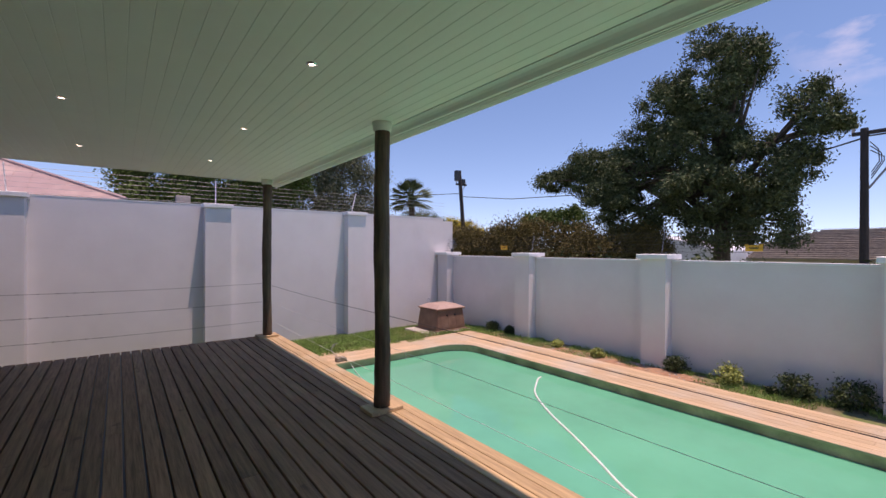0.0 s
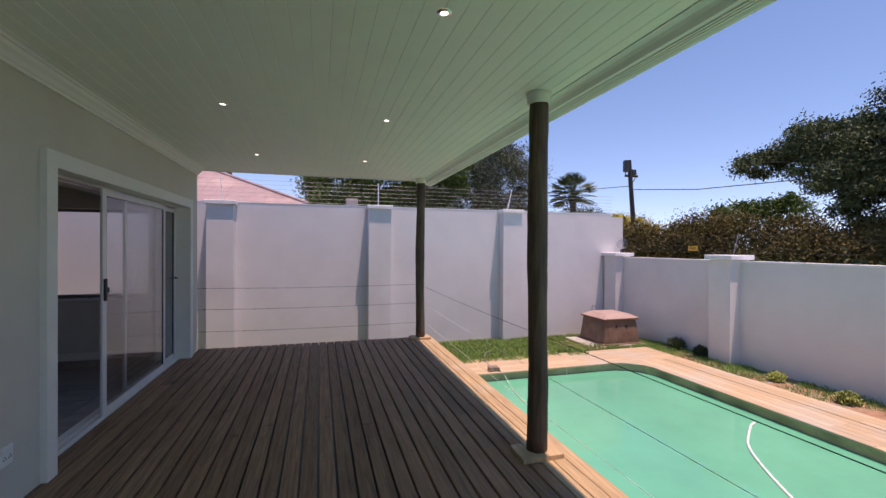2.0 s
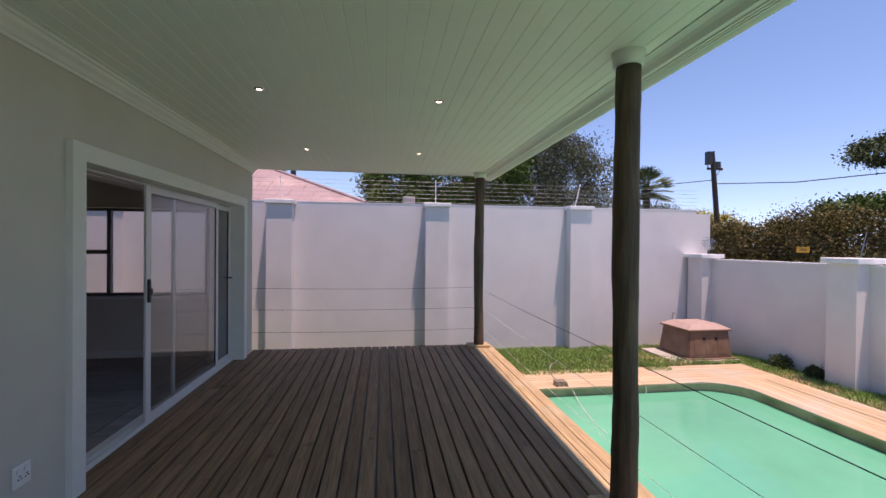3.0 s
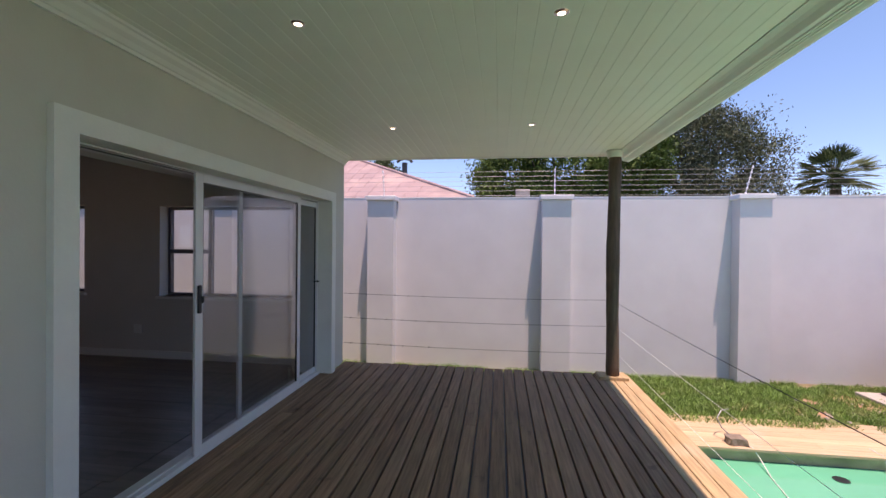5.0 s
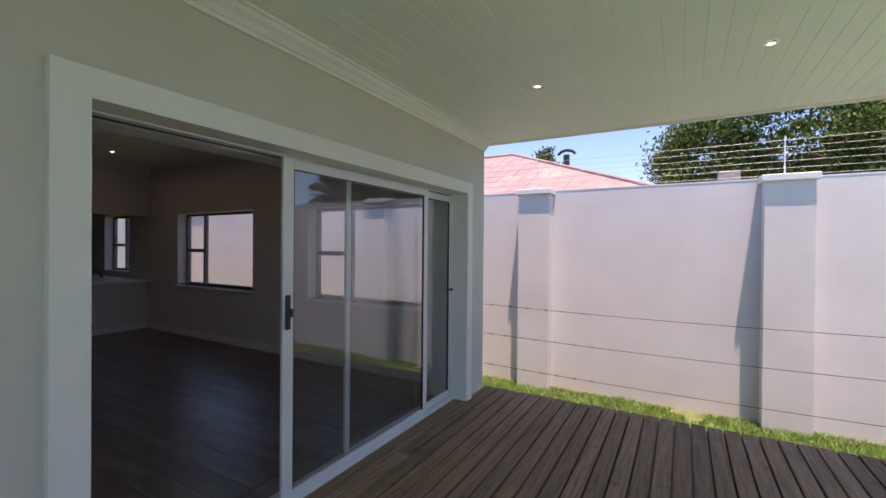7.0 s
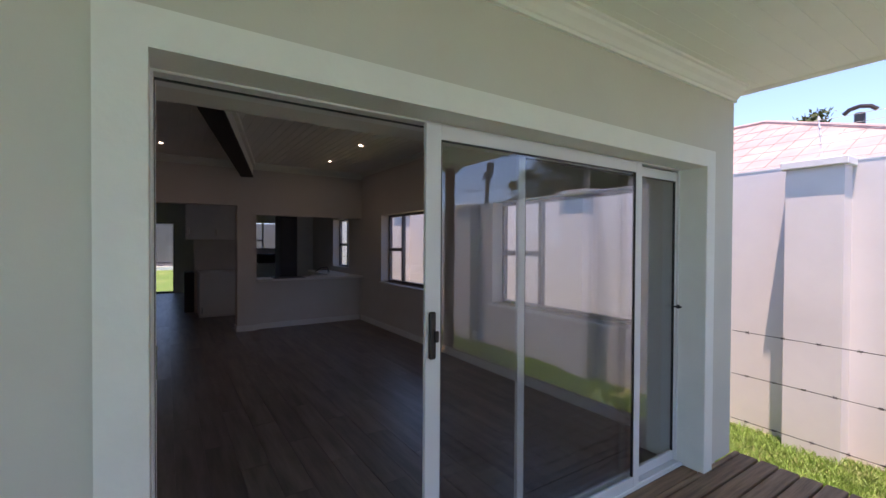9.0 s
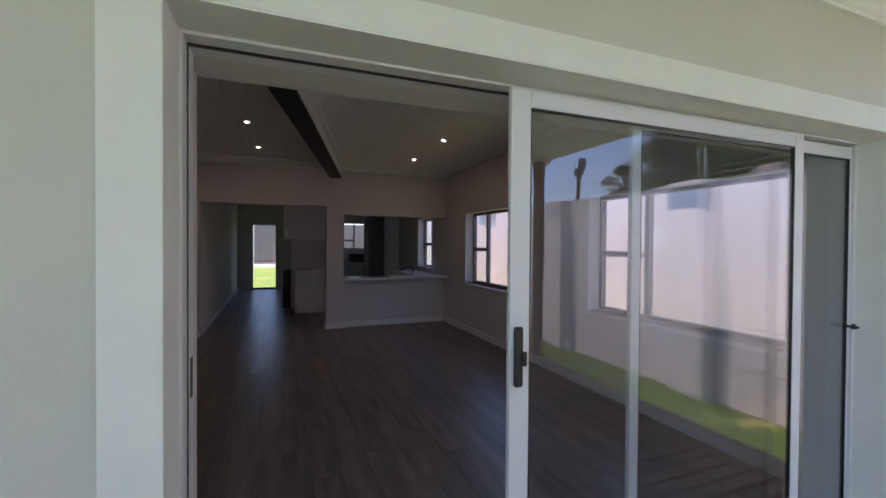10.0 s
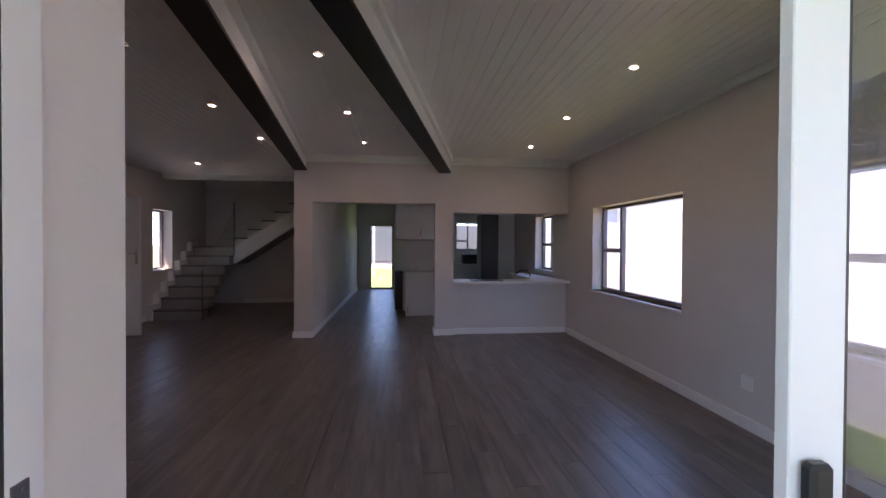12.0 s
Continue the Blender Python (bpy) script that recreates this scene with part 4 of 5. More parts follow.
def foliage(ob, name, lobes, clumps, per, spread, size, material, seed):
    """Leaves as small bent diamonds, gathered in clumps inside ellipsoid lobes (centre, radii)."""
    g = np.random.default_rng(seed)
    weight = np.array([r[0] * r[1] * r[2] for _, r in lobes]) ** 0.75
    weight /= weight.sum()
    which = g.choice(len(lobes), clumps, p=weight)
    d = g.normal(size=(clumps, 3))
    d /= np.linalg.norm(d, axis=1)[:, None]
    rad = g.uniform(0.45, 1.0, clumps) ** 0.6
    c = np.array([lobes[i][0] for i in which]) + d * rad[:, None] * np.array([lobes[i][1] for i in which])
    pos = np.repeat(c, per, 0) + g.normal(size=(clumps * per, 3)) * spread * np.repeat(g.uniform(0.5, 1.25, clumps), per)[:, None] * (1, 1, 0.7)
    n = len(pos)
    a = g.normal(size=(n, 3)) + (0, 0, -0.3)
    a /= np.linalg.norm(a, axis=1)[:, None]
    b = np.cross(a, g.normal(size=(n, 3)))
    b /= np.linalg.norm(b, axis=1)[:, None]
    s = (size * g.uniform(0.6, 1.4, n))[:, None]
    v = np.stack([pos - a * s, pos + b * s * 0.42, pos + a * s, pos - b * s * 0.42], 1).reshape(-1, 3)
    f = np.arange(n * 4).reshape(-1, 4)
    me = bpy.data.meshes.new(name)
    me.from_pydata(v.tolist(), [], f.tolist())
    me.materials.append(material)
    o = new(name, me)
    o.parent = ob
    return o


def tree(name, label, base, height, lobes, clumps, per, spread, size, material, seed, trunk=0.2, rugged=7):
    t = thing(name, label, "tree", at=(0, 0, 0))
    rng = random.Random(seed)
    bm = bmesh.new()
    b = Vector(base)
    top = b + Vector((rng.uniform(-0.3, 0.3), rng.uniform(-0.3, 0.3), height))
    tube(bm, [b, b.lerp(top, 0.5) + Vector((0.1, -0.1, 0)), top], trunk, 10, [trunk * 1.2, trunk * 0.8, trunk * 0.45])
    for c, r in lobes:
        s = b.lerp(top, rng.uniform(0.45, 0.85))
        for k in range(4):
            e = Vector(c) + Vector([rng.uniform(-0.6, 0.6) * q for q in r])
            mid = s.lerp(e, 0.5) + Vector((rng.uniform(-0.2, 0.2), rng.uniform(-0.2, 0.2), 0.2))
            tube(bm, [s, mid, e], 0.05, 6, [trunk * 0.4, trunk * 0.22, 0.02])
    part("trunk", bm, M_BARK, t, smooth=True)
    g = np.random.default_rng(seed + 100)
    fine = [(c, [q * 0.93 for q in r]) for c, r in lobes]
    for c, r in lobes:
        for k in range(rugged):
            d = g.normal(size=3)
            d /= np.linalg.norm(d)
            k2 = g.uniform(0.2, 0.36)
            fine.append((tuple(np.array(c) + d * np.array(r) * g.uniform(0.75, 1.0)), [q * k2 for q in r]))
    foliage(t, "crown", fine, clumps, per, spread, size, material, seed)
    return t


BACK = G - 0.14
tree("big_tree", "large dark leafy tree beyond the low wall", (17.0, 6.0, BACK), 6.5,
     [((16.5, 7.7, 6.6), (1.5, 1.1, 1.6)), ((16.5, 6.2, 7.4), (1.6, 1.3, 1.7)), ((16.5, 5.4, 8.0), (1.2, 0.8, 0.9)), ((16.5, 6.6, 5.2), (2.0, 1.7, 1.3)), ((16.5, 6.3, 3.6), (2.0, 1.7, 1.3)),
      ((16.3, 3.3, 5.7), (1.1, 0.75, 0.85)), ((16.4, 4.9, 7.7), (0.8, 0.6, 0.7)), ((16.3, 2.95, 5.2), (0.9, 0.45, 0.5)), ((16.3, 3.6, 4.3), (1.0, 0.55, 0.7)), ((16.3, 4.4, 3.9), (1.4, 0.9, 1.3)), ((16.4, 4.5, 2.5), (1.3, 1.0, 1.0)),
      ((15.8, 9.5, 3.8), (1.4, 1.1, 0.9)), ((16.0, 9.0, 4.6), (1.3, 1.0, 0.9)), ((16.0, 10.0, 5.0), (1.1, 0.9, 0.75)), ((16.2, 9.0, 5.6), (0.8, 0.6, 0.6)), ((16.0, 11.3, 4.9), (0.9, 0.7, 0.5)), ((15.8, 10.6, 5.2), (1.1, 0.8, 0.6)), ((15.8, 12.4, 4.6), (1.0, 0.8, 0.45)), ((15.8, 10.3, 4.1), (1.2, 1.0, 0.7)), ((16.2, 8.9, 2.7), (1.4, 1.1, 0.8)), ((16.5, 5.9, 2.2), (1.3, 1.2, 0.8))],
     1750, 112, 0.165, 0.052, M_LEAF_DARK, 21, 0.28)
tree("broadleaf_tree", "dense bright green tree behind the tall wall", (3.0, 17.5, BACK), 3.8,
     [((0.9, 16.4, 3.8), (1.2, 1.2, 1.4)), ((2.8, 16.5, 4.3), (1.6, 1.4, 1.6)), ((4.6, 16.8, 4.0), (1.3, 1.3, 1.4)), ((2.5, 16.3, 3.0), (2.6, 1.0, 0.9))], 620, 130, 0.22, 0.05, M_LEAF_MID, 22)
tree("feathery_tree", "tall grey-green feathery tree behind the tall wall", (7.0, 18.5, BACK), 5.0,
     [((6.4, 17.5, 4.6), (1.3, 1.2, 1.9)), ((8.0, 18.0, 4.6), (1.5, 1.3, 1.8)), ((9.6, 18.6, 4.2), (1.0, 1.0, 1.3)), ((7.2, 17.2, 3.2), (2.8, 1.0, 1.1)), ((7.4, 17.6, 5.2), (1.6, 1.0, 1.0))], 520, 100, 0.26, 0.045, M_LEAF_GREY, 23)
tree("conifer_tree", "small dark tree behind the neighbour's roof", (-5.5, 24.5, BACK), 5.5,
     [((-5.5, 24.5, 5.5), (0.85, 0.85, 0.8)), ((-5.5, 24.5, 6.25), (0.45, 0.45, 0.4))], 60, 40, 0.16, 0.09, M_LEAF_DARK, 24, 0.14)
tree("yellow_tree", "yellow flowering tree beyond the corner", (20.2, 24.5, BACK), 2.4,
     [((19.2, 25, 3.1), (1.5, 1.2, 0.9)), ((21.2, 25, 2.9), (1.5, 1.2, 0.8)), ((20.2, 25, 2.2), (2.2, 1.2, 0.9))], 260, 70, 0.22, 0.06, M_LEAF_YELLOW, 25, 0.15)
tree("garden_tree", "light green young tree beyond the low wall", (18.6, 14.6, BACK), 3.2,
     [((18.2, 15.2, 3.0), (1.0, 1.0, 0.6)), ((19.4, 13.9, 3.2), (1.0, 1.0, 0.6))], 130, 60, 0.22, 0.075, M_LEAF_MID, 26, 0.12)
tree("bushy_tree", "dark bushy tree beside the palm", (16.4, 24.0, BACK), 3.2,
     [((16.3, 23.6, 3.1), (1.5, 1.1, 1.1)), ((17.6, 23.8, 2.6), (1.2, 1.0, 0.9))], 200, 70, 0.22, 0.06, M_LEAF_DARK, 27, 0.14)
hd = thing("hedge", "tall brownish green hedge beyond the low wall", "hedge")
lob = []
rng = random.Random(5)
for i in range(16):
    f = i / 15
    lob.append(((10.5 + 5.5 * f + rng.uniform(-0.3, 0.3), 16.2 - 8.2 * f + rng.uniform(-0.3, 0.3), 1.2 + rng.uniform(-0.1, 0.25)), (0.9, 0.9, 1.25 + rng.uniform(-0.15, 0.2))))
foliage(hd, "leaves", lob, 2400, 90, 0.22, 0.042, M_LEAF_HEDGE, 30)
for c, r in lob:
    part("stem", tube(bmesh.new(), [(c[0], c[1], BACK), (c[0], c[1], 1.6)], 0.05, 6), M_BARK, hd)
hd2 = thing("hedge", "low dark clipped hedge behind the low wall", "hedge")
foliage(hd2, "leaves", [((9.6, 1.0 + 1.3 * i, 0.55), (0.5, 0.9, 0.85)) for i in range(-3, 6)], 260, 50, 0.18, 0.05, M_LEAF_DARK, 31)
for i in range(-3, 6):
    part("stem", tube(bmesh.new(), [(9.6, 1.0 + 1.3 * i, BACK), (9.6, 1.0 + 1.3 * i, 0.9)], 0.04, 6), M_BARK, hd2)

pm = thing("palm_tree", "small fan palm beyond the tall wall", "palm tree", at=(13.85, 21.3, BACK + 0.35))
part("trunk", tube(bmesh.new(), [(0, 0, -0.5), (0.05, 0, 2.6), (0, 0, 4.7)], 0.2, 10, [0.28, 0.2, 0.18]), M_BARK, pm)
bm = bmesh.new()
rng = random.Random(3)
for i in range(76):
    az, el = rng.uniform(0, 6.28), rng.uniform(-0.5, 1.4)
    d = Vector((math.cos(az) * math.cos(el), math.sin(az) * math.cos(el), math.sin(el)))
    s = Vector((-d.y, d.x, 0)).normalized()
    c = Vector((0, 0, 4.9)) + d * 0.7
    for j in range(9):
        a = (j - 4) * 0.26
        tip = c + (d * math.cos(a) + s * math.sin(a)) * 0.75 + Vector((0, 0, -0.12))
        side = (d.cross(s)) * 0.02 + s * 0.03
        bm.faces.new([bm.verts.new(p) for p in (c, c.lerp(tip, 0.5) + side, tip, c.lerp(tip, 0.5) - side)])
    tube(bm, [(0, 0, 4.8), c], 0.015, 4)
part("fronds", bm, M_LEAF_DARK, pm)

M_LEAF_SHRUB = leaf_material("shrub_foliage", (0.05, 0.075, 0.03))
M_LEAF_LIME = leaf_material("lime_shrub_foliage", (0.30, 0.34, 0.10))
for n, (x, y, r, kind) in enumerate(SHRUBS):
    s = thing("garden_shrub", ("small lime flowering shrub in the bed by the low wall" if kind else "small dark green shrub in the bed by the low wall"), "shrub", "shrubs by the low wall")
    foliage(s, "leaves", [((x, y, G + r * 0.9), (r, r, r))], 46, 34, r * 0.3, 0.022, M_LEAF_LIME if kind else M_LEAF_SHRUB, 50 + n)
    bm = bmesh.new()
    for k in range(4):
        tube(bm, [(x, y, G), (x + 0.5 * r * math.cos(k * 1.6), y + 0.5 * r * math.sin(k * 1.6), G + r)], 0.005, 4)
    part("stems", bm, M_BARK, s)


def grass(name, x0, x1, y0, y1, count, lo, hi, seed, thresh=0.0, label="short uneven garden grass"):
    g = np.random.default_rng(seed)
    x, y = g.uniform(x0, x1, count), g.uniform(y0, y1, count)
    keep = np.array([noise.noise(Vector((a * 0.9, b * 0.9, seed))) + 0.4 * noise.noise(Vector((a * 4, b * 4, seed))) > thresh for a, b in zip(x, y)])
    x, y = x[keep], y[keep]
    n = len(x)
    h = g.uniform(lo, hi, n) * (0.7 + 0.6 * np.array([abs(noise.noise(Vector((a * 2.2, b * 2.2, 1.0)))) for a, b in zip(x, y)]))
    az = g.uniform(0, 6.28, n)
    w = 0.0022 + 0.0022 * g.random(n)
    lean = g.uniform(0.1, 0.9, n) * h
    la = g.uniform(0, 6.28, n)
    z = G - 0.12 * np.clip((y - 8.4) / 1.9, 0, 1)
    p0 = np.stack([x - np.cos(az) * w, y - np.sin(az) * w, z], 1)
    p1 = np.stack([x + np.cos(az) * w, y + np.sin(az) * w, z], 1)
    m = np.stack([x + np.cos(la) * lean * 0.3, y + np.sin(la) * lean * 0.3, z + h * 0.6], 1)
    off = np.stack([np.cos(az) * w * 0.7, np.sin(az) * w * 0.7, 0 * w], 1)
    tip = np.stack([x + np.cos(la) * lean, y + np.sin(la) * lean, z + h], 1)
    v = np.stack([p0, p1, m + off, tip, m - off], 1).reshape(-1, 3)
    f = np.arange(n * 5).reshape(-1, 5)
    me = bpy.data.meshes.new(name)
    me.from_pydata(v.tolist(), [], f.tolist())
    me.materials.append(M_GRASS)
    return tagged(new(name, me), label=label, category="grass", kind="stuff")


grass("grass", -2.5, 5.6, 8.15, 10.48, 90000, 0.04, 0.12, 1, -0.62)
grass("grass", 5.2, 7.9, 8.42, 10.48, 18000, 0.03, 0.10, 2, -0.25)
grass("grass", 7.12, 7.9, -3, 9.0, 22000, 0.03, 0.10, 3, -0.2)
grass("grass", -14, -2.5, 8.1, 10.48, 14000, 0.05, 0.15, 4, -0.3)
bm = bmesh.new()
for cx_, cy_, rx, ry in ((5.9, 9.2, 0.9, 0.7), (7.4, 4.6, 0.3, 1.7), (4.6, 8.9, 0.7, 0.28), (7.45, 7.4, 0.25, 0.5)):
    ring = []
    for k in range(20):
        a = k / 20 * 2 * math.pi
        q = 1 + 0.25 * noise.noise(Vector((cx_ + math.cos(a) * 2, cy_ + math.sin(a) * 2, 0)))
        ring.append(bm.verts.new((cx_ + rx * q * math.cos(a), cy_ + ry * q * math.sin(a), ground_z(cy_ + ry * q * math.sin(a)) + 0.008)))
    c = bm.verts.new((cx_, cy_, ground_z(cy_) + 0.02))
    for k in range(20):
        bm.faces.new((ring[k], ring[(k + 1) % 20], c))
tagged(link("bare_soil", bm, M_REDSOIL), label="bare reddish soil patches in the lawn", category="soil", kind="stuff")
rng = random.Random(9)
bm = bmesh.new()
for k in range(160):
    c = rng.choice([(5.8, 9.1, 0.8, 0.6), (4.7, 8.85, 0.6, 0.22), (7.4, 5.0, 0.25, 2.0)])
    x, y, r = c[0] + rng.uniform(-1, 1) * c[2], c[1] + rng.uniform(-1, 1) * c[3], rng.uniform(0.012, 0.045)
    vs = [bm.verts.new((x + r * rng.uniform(0.6, 1) * dx, y + r * rng.uniform(0.6, 1) * dy, ground_z(y) + 0.012 + (r * 0.6 if dz else 0))) for dx, dy, dz in ((1, 0, 0), (0, 1, 0), (-1, 0, 0), (0, -1, 0), (0.3, 0.2, 1), (-0.3, -0.2, 1))]
    for f in ((0, 1, 4), (1, 2, 4), (2, 5, 4), (2, 3, 5), (3, 0, 5), (0, 4, 5)):
        bm.faces.new([vs[i] for i in f])
tagged(link("rubble", bm, M_CONC), label="small stones and rubble on bare soil", category="stones", kind="stuff")

# ---- beyond the walls ----
M_PINKROOF = mat("faded_red_sheet_roof", (0.36, 0.25, 0.24), 0.55, var=0.12, scale=2, stain=(0.46, 0.33, 0.29), stain_scale=1.0, stain_lo=0.5)
M_TILEROOF = mat("clay_tile_roof", (0.27, 0.225, 0.18), 0.8, var=0.25, scale=5, bump=0.4)
M_WHITEROOF = mat("white_sheet_roof", (0.75, 0.76, 0.78), 0.5, var=0.05)


def hip_roof(bm, x0, x1, y0, y1, z0, ridge0, ridge1, zr):
    e = [bm.verts.new(p) for p in ((x0, y0, z0), (x1, y0, z0), (x1, y1, z0), (x0, y1, z0))]
    a, b = bm.verts.new((*ridge0, zr)), bm.verts.new((*ridge1, zr))
    for f in ((e[0], e[1], b, a), (e[1], e[2], b), (e[2], e[3], a, b), (e[3], e[0], a), e[::-1]):
        bm.faces.new(f)


nh = thing("neighbour_house", "neighbouring house with a faded red sheet roof", "house")
part("wall", boxes((-13.5, -0.5, 12.5, 18.6, G, 2.75)), M_HOUSE, nh)
bm = bmesh.new()
hip_roof(bm, -14, 0.05, 12.0, 19.0, 2.65, (-10.0, 15.5), (-3.87, 15.5), 4.28)
rf = part("roof", bm, M_PINKROOF, nh)
bm = bmesh.new()
for i in range(46):
    x = -13.9 + i * 0.3
    f = min(1.0, (x + 14) / 4.0, (0.05 - x) / 4.0)
    if f > 0.03:
        tube(bm, [(x, 12.0, 2.655), (x, 12.0 + 3.5 * f, 2.655 + 1.63 * f)], 0.006, 4)
part("rib", bm, M_PINKROOF, rf)
part("ridge_cap", tube(bmesh.new(), [(0.05, 12.0, 2.66), (-3.87, 15.5, 4.29), (-10.0, 15.5, 4.29)], 0.05, 6), M_PINKROOF, rf)
fl = part("flue", tube(bmesh.new(), [(-2.70, 17.0, 3.3), (-2.70, 17.0, 4.46)], 0.095, 12), M_BLACK, nh, "black metal flue")
part("cowl", tube(bmesh.new(), [(-2.97, 17.0, 4.48), (-2.87, 17.0, 4.57), (-2.70, 17.0, 4.61), (-2.53, 17.0, 4.57), (-2.43, 17.0, 4.48)], 0.045, 8), M_BLACK, fl)
vt = thing("roof_vent", "pale square vent block behind the tall wall", "vent", at=(0.93, 11.2, 2.3))
part("block", boxes((0, 0.28, 0, 0.2, -3.1, 0.44), bevel=0.01), M_CONC, vt)

th = thing("distant_house", "far house with a brown tiled roof", "house")
part("wall", boxes((29, 38, -9, 10, G, 1.1)), M_HOUSE, th)
bm = bmesh.new()
hip_roof(bm, 28, 39, -10, 11, 1.05, (33.5, -5), (33.5, 6), 2.75)
rf = part("roof", bm, M_TILEROOF, th)
bm = bmesh.new()
for i in range(17):
    f = i / 17
    box(bm, 28 + 5.5 * f, 28.1 + 5.5 * f, -10 + 5 * f, 11 - 5 * f, 1.05 + 1.7 * f, 1.13 + 1.7 * f)
part("tile_course", bm, M_TILEROOF, rf)
part("chimney", boxes((32.5, 33, 0, 0.5, 2.3, 3.2)), M_CONC, rf)
wh = thing("white_building", "low white building with a curved sheet roof", "building")
bm = bmesh.new()
prof = [(8.5, G)] + [(8.5 + 9 * i / 14, 1.5 + 0.9 * math.sin(math.pi * i / 14)) for i in range(15)] + [(17.5, G)]
extrude_profile(bm, prof, 'x', 24, 30)
part("shell", bm, M_WHITEROOF, wh)


M_POLE = mat("tarred_pole_timber", (0.045, 0.035, 0.03), 0.8, var=0.3, scale=6, stretch=(3, 3, 0.4), bump=0.4)


def utility_pole(at, h, tilt, label, arm=0.62, gear=True, girth=1.0):
    p = thing("utility_pole", label, "utility pole", "utility poles", at=at)
    part("pole", tube(bmesh.new(), [(0, 0, 0), (tilt * 0.5, 0, h / 2), (tilt, 0, h)], 0.12, 10, [0.17 * girth, 0.14 * girth, 0.12 * girth]), M_POLE, p)
    part("crossarm", boxes((tilt - arm * 0.45, tilt + arm, -0.05, 0.05, h - 1.0 if gear else h - 0.16, h - 0.88 if gear else h - 0.08)), M_POLE, p)
    if gear:
        part("switchgear", boxes((tilt - 0.34, tilt - 0.06, -0.14, 0.14, h - 0.72, h - 0.02), (tilt + 0.15, tilt + 0.45, -0.12, 0.12, h - 0.86, h - 0.55), bevel=0.02), M_BLACK, p)
    for x in (-arm * 0.4, arm * 0.85):
        part("insulator", tube(bmesh.new(), [(tilt + x, 0, h - 0.88 if gear else h - 0.08), (tilt + x, 0, h - 0.72 if gear else h + 0.02)], 0.035, 6), M_CONC, p)
    part("brace", tube(bmesh.new(), [(tilt + arm * 0.8, 0, h - 1.0), (tilt * 0.9, 0, h - 1.6)], 0.025, 5), M_WIRE, p)
    return p


utility_pole((18.86, 22, G - 0.15), 7.6, -0.69, "dark leaning wooden utility pole with a crossarm")
rp = utility_pole((14.5, 2.02, G - 0.15), 5.3, 0.0, "weathered wooden utility pole with looped cables", arm=0.5, gear=False, girth=0.62)
rp.rotation_euler = (0, 0, -math.pi / 2)
for k in range(3):
    part("cable_loop", tube(bmesh.new(), [(0.1, 0.02 * k, 4.95 - 0.1 * k), (0.24 + 0.05 * k, 0, 4.75 - 0.1 * k), (0.26 + 0.04 * k, 0, 4.45), (0.12, 0, 4.2 - 0.08 * k)], 0.012, 5), M_BLACK, rp)
wire_thing("overhead_cable", "black overhead cable sagging between poles", "cable", "overhead cables", [(18.3, 22, 5.1), (19.0, 18, 4.62), (20.0, 14, 4.55), (20.2, 9, 4.5), (18.0, 5, 4.4), (14.5, 2.1, 4.3)], 0.022, M_BLACK)
wire_thing("overhead_cable", "black overhead cable sagging between poles", "cable", "overhead cables", [(18.2, 22, 5.3), (12, 30, 5.2), (4, 40, 5.6)], 0.02, M_BLACK)
wire_thing("overhead_cable", "black overhead cable sagging between poles", "cable", "overhead cables", [(14.5, 2.0, 4.35), (14.6, -8, 4.3), (15, -20, 5.0)], 0.02, M_BLACK)

# behind the house
# wall grey set far darker than plaster, to hold down its sunlit brightness
M_GREYWALL = mat("darkened_grey_wall", (0.13, 0.125, 0.13), 0.8, var=0.08)
M_LAWN = mat("back_lawn_turf", (0.10, 0.19, 0.035), 0.9, var=0.3, scale=14, bump=0.8, stain=(0.20, 0.26, 0.08), stain_scale=0.8)
setting("lawn_back", boxes((-28.9, -15.9, -2, 10.2, G - 0.05, -0.02)), M_LAWN, "raised green lawn behind the house")
setting("backyard_wall", boxes((-29.2, -29.0, -6, TW, G - 0.1, 2.8)), M_GREYWALL, "grey plastered wall behind the back lawn")
setting("backyard_kerb", boxes((-29.0, -28.7, -2, 9.5, -0.02, 0.2)), M_SKIRT, "white kerb at the foot of the back wall")
for y in (3.35, 3.6):
    bpst = thing("backyard_post", "white slim post on the back lawn", "post", "back lawn posts", at=(-22.0, y, -0.02))
    part("shaft", boxes((-0.05, 0.05, -0.05, 0.05, 0, 2.6), bevel=0.005), M_SKIRT, bpst)
setting("backyard_path", boxes((-15.9, -15.7, 0, 8, G, -0.04)), M_CONC, "concrete step outside the back door")

# small kitchen things
kt = thing("mixer_tap", "curved chrome kitchen tap behind the hatch", "tap", at=(-9.1, 7.15, 0.915))
part("base", tube(bmesh.new(), [(0, 0.25, 0), (0, 0.25, 0.05)], 0.025, 10), M_CHROME, kt)
part("spout", tube(bmesh.new(), [(0, 0.25, 0.04), (0, 0.22, 0.14), (0, 0.08, 0.13), (0, -0.05, 0.05)], 0.012, 8), M_BLACK, kt)
hb = thing("hob", "black glass hob on the kitchen counter", "hob", at=(-8.55, 6.1, 0.915))
part("glass_top", boxes((0, 0.4, 0, 0.55, 0, 0.012), bevel=0.003), M_BLACK, hb)
mw = thing("microwave", "black oven on the far kitchen counter", "microwave", at=(-14.9, 6.9, 0.92))
part("body", boxes((0, 0.38, 0, 0.5, 0, 0.3), bevel=0.01), M_BLACK, mw)
part("door", boxes((0.38, 0.395, 0.01, 0.38, 0.02, 0.28), bevel=0.003), M_BLACK, mw)
cabinet("base_cabinet", -15.49, -14.5, 6.2, 7.79, 0.0, 0.92, 2, "white kitchen base cabinet below the far window")

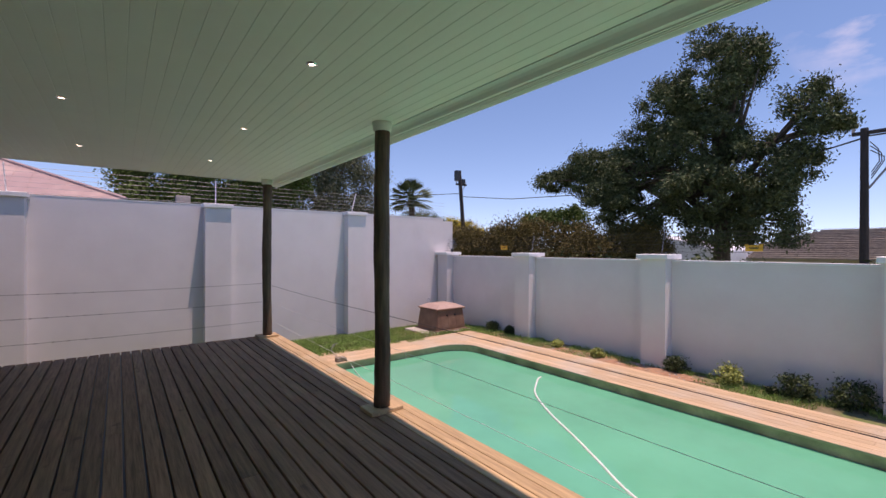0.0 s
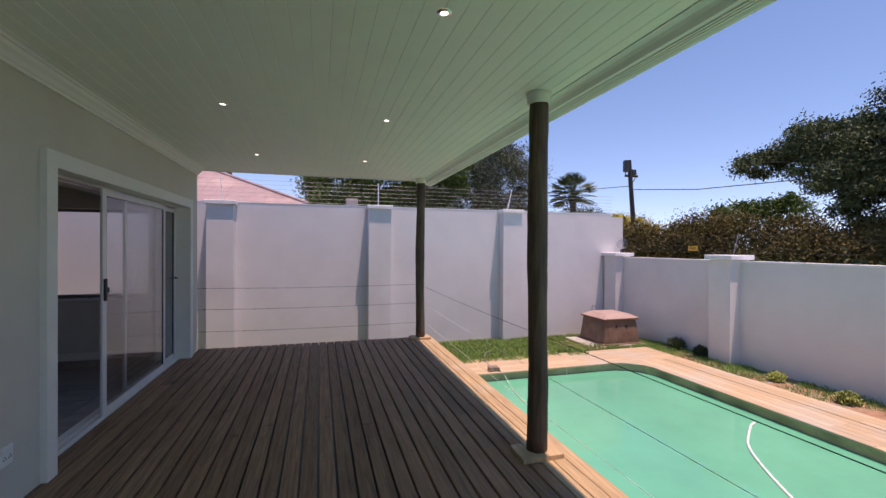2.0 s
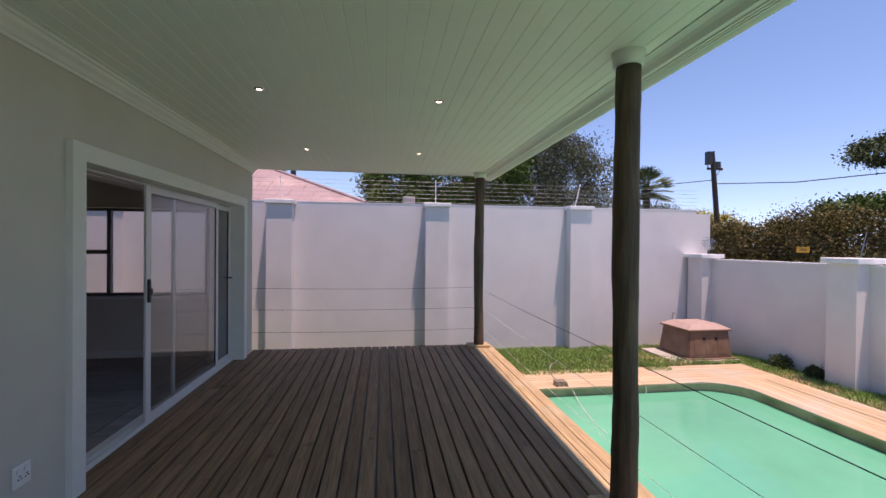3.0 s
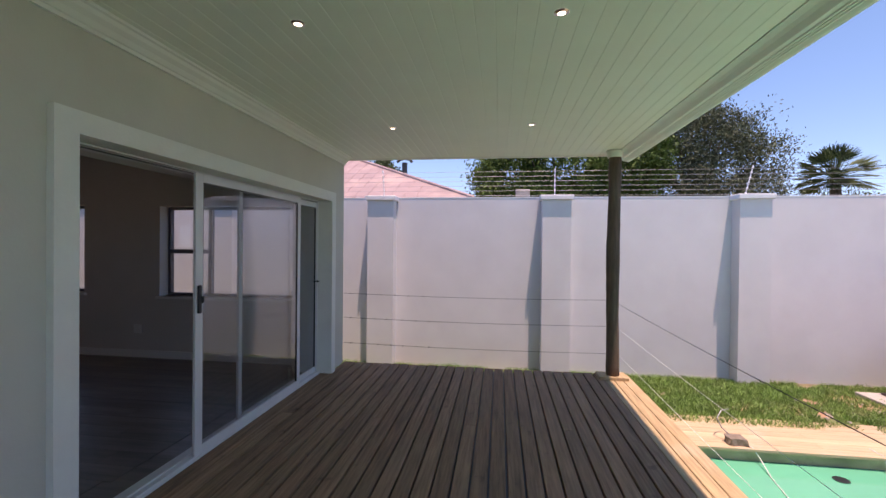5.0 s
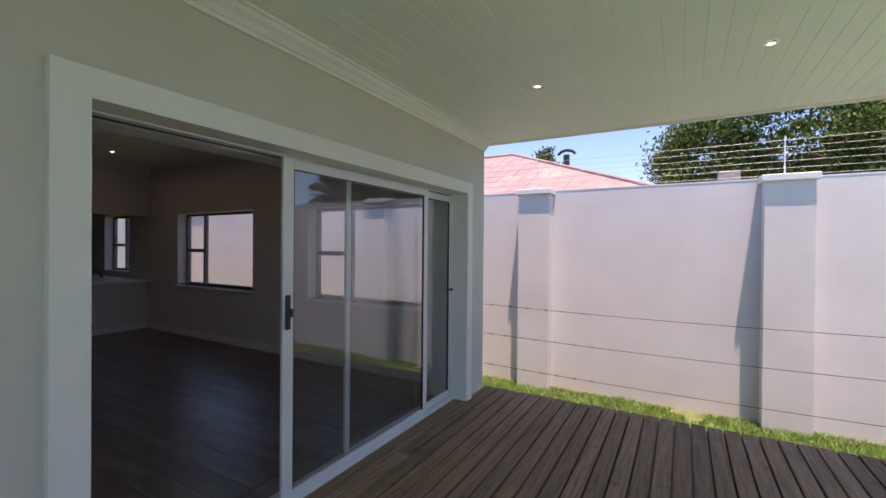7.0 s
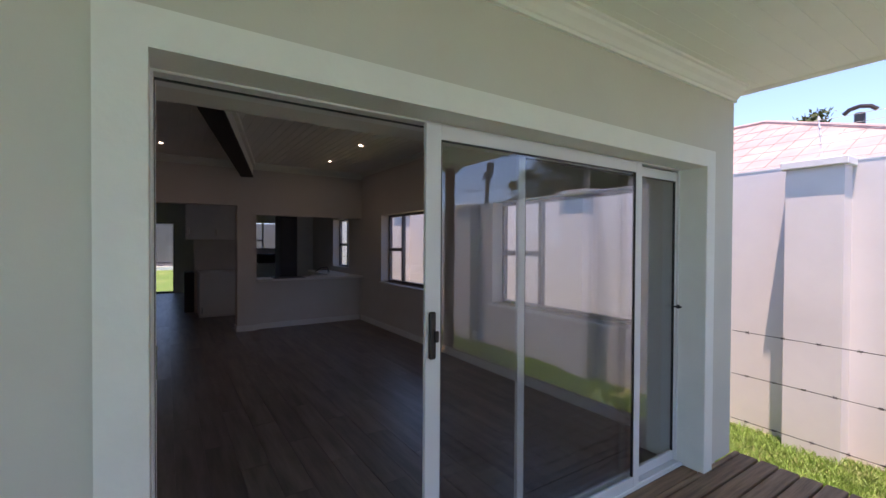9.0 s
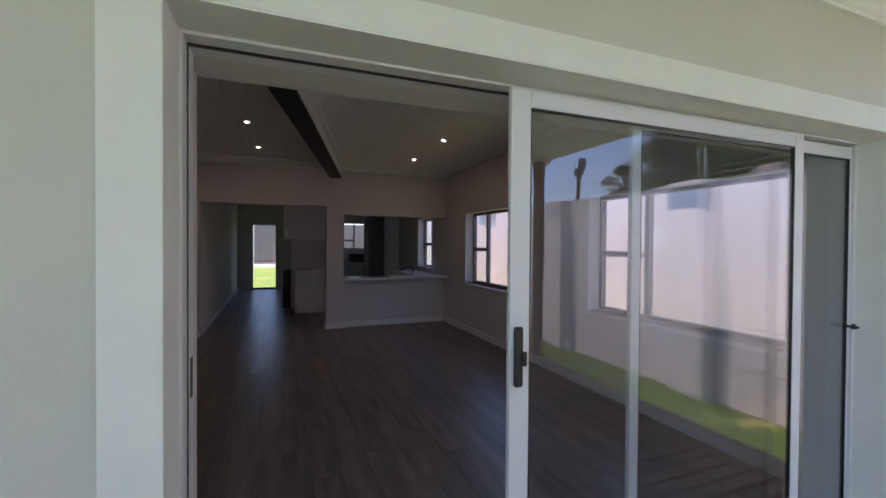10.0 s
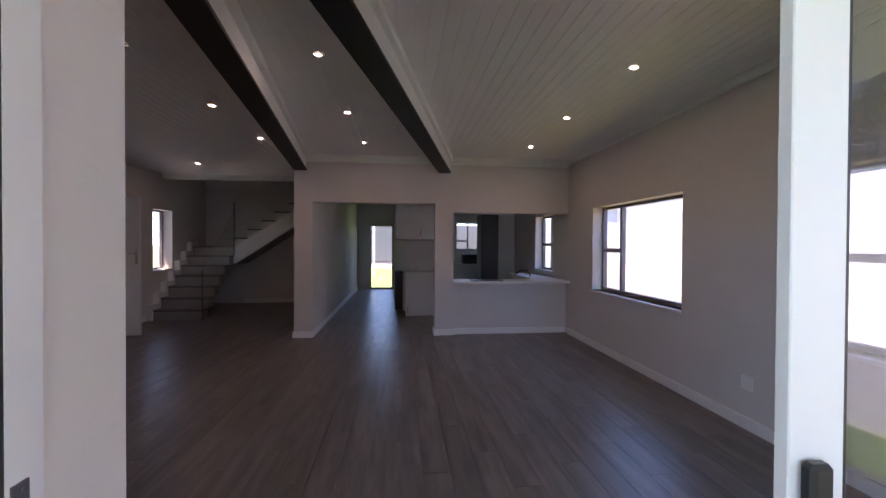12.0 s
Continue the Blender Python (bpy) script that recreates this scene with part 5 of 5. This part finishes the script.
# ---- laminate floor boards ----
rng = random.Random(4)
fl_cache = {}
for j in range(42):
    y = -0.09 + j * 0.19
    if y > 7.75:
        break
    x = -15.4 + (j * 0.47) % 1.2
    while x < INNER - 0.1:
        l = min(1.2, INNER + 0.0 - x)
        w = min(0.187, 7.795 - y)
        key = (round(l, 2), round(w, 3))
        if key not in fl_cache:
            bm = bmesh.new()
            box(bm, 0, key[0] - 0.002, 0, key[1], -0.006, 0.0)
            me = bpy.data.meshes.new("floor_board")
            bm.to_mesh(me)
            bm.free()
            me.materials.append(M_FLOOR)
            fl_cache[key] = me
        skip = x < -12.7 and y < 3.3
        if not skip:
            ob = new("floor_board", fl_cache[key])
            ob.parent = bpy.data.objects["floor"]
            ob.location = (x, y, rng.uniform(-0.0003, 0.0003))
        x += 1.2

# ---- boards of the decks, last ----
def board_mesh(name, l, w, t, axis, material, seed):
    rng = random.Random(seed)
    b = 0.004
    bm = bmesh.new()
    if axis == 'y':
        box(bm, 0, w, 0, l, -t, 0)
    else:
        box(bm, 0, l, 0, w, -t, 0)
    top = [e for e in bm.edges if all(v.co.z > -1e-6 for v in e.verts)]
    bmesh.ops.bevel(bm, geom=top, offset=b, segments=1, affect='EDGES')
    me = bpy.data.meshes.new(name)
    bm.to_mesh(me)
    bm.free()
    me.materials.append(material)
    return me


def lay(parent, name, me, x, y, z, tilt=0.0):
    ob = new(name, me)
    ob.parent = parent
    ob.location = (x, y, z)
    ob.rotation_euler = (tilt, 0, 0)
    return ob


rng = random.Random(7)
deck = thing("veranda_deck", "brown grooved timber deck boards of the veranda", "deck", kind="structure")
cache = {}


def cached(l, w, t, axis, material):
    key = (round(l, 2), w, t, axis, material.name)
    if key not in cache:
        cache[key] = board_mesh("deck_board", round(l, 2), w, t, axis, material, 1)
    return cache[key]


for i in range(28):
    x = -1.409 + (i - 1) * 0.1235 if i else -1.455
    width = 0.036 if i == 0 else 0.088 if i == 27 else 0.1095
    cuts = [-6.0, [1.9, -2.3, 3.2, 6.3, -0.6, 4.6, 0.7][(i * 3) % 7] + 0.01 * (i % 5), 8.08 + rng.choice([-0.005, 0.0, 0.005])]
    if i % 5 == 2:
        cuts.insert(1, -3.2)
    for a, b in zip(cuts, cuts[1:]):
        lay(deck, "deck_board", cached(b - a - 0.004, width, 0.04, 'y', M_DECK), x, a, rng.uniform(-0.0015, 0.0015))
trim = thing("deck_edge", "pale pine edge boards along the pool side of the veranda deck", "deck edge", kind="structure")
for w, x in ((0.095, 1.895), (0.10, 1.996), (0.112, 2.102)):
    for a, b in ((-6.0, -2.1), (-2.1, 1.5), (1.5, 4.9), (4.9, 8.08)):
        lay(trim, "edge_board", cached(b - a - 0.004, w, 0.035, 'y', M_TRIMWOOD), x, a, 0.001 + rng.uniform(0, 0.002))
pdk = thing("pool_deck", "pale pine boards round the pool edge", "pool deck", kind="structure")
for i in range(7):
    y = 7.50 + i * 0.128
    x = 2.22
    for l in ((1.9, 3.05) if i % 2 else (2.9, 2.05)):
        lay(pdk, "pool_board", cached(l - 0.004, 0.124, 0.03, 'x', M_POOLWOOD), x, y, G + 0.03 + rng.uniform(0, 0.002))
        x += l
for i in range(8):
    x = 6.12 + i * 0.128 + (0.022 if i > 4 else 0)
    for a, b in ((-6, -2.4), (-2.4, 0.9), (0.9, 3.9), (3.9, 7.495)):
        o = 0.5 * (i % 2)
        a2, b2 = (a if a < -5 else a + o), (b if b > 7 else b + o)
        lay(pdk, "pool_board", cached(b2 - a2 - 0.004, 0.124, 0.03, 'y', M_POOLWOODY), x, a2, G + 0.03 + rng.uniform(0, 0.002))
lay(deck, "threshold_board", board_mesh("threshold_board", DY1 - DY0 - 0.02, 0.098, 0.04, 'y', M_DECK, 1), -1.558, DY0 + 0.01, 0.001)
bm = bmesh.new()
R3 = R + 0.03
cx, cy = POOL[1] - R, POOL[3] - R - 0.05
pts = [(cx + (R + 0.0) * math.sin(a), cy + R * math.cos(a)) for a in [math.pi / 2 * i / 10 for i in range(11)]] + [(6.119, 7.499)]
up = [bm.verts.new((x, y, G + 0.03)) for x, y in pts]
dn = [bm.verts.new((x, y, G)) for x, y in pts]
for i in range(len(pts)):
    j = (i + 1) % len(pts)
    bm.faces.new((dn[i], dn[j], up[j], up[i]))
bm.faces.new(up)
bmesh.ops.triangulate(bm, faces=[f for f in bm.faces if len(f.verts) > 4])
part("corner_board", bm, M_POOLWOOD, pdk)
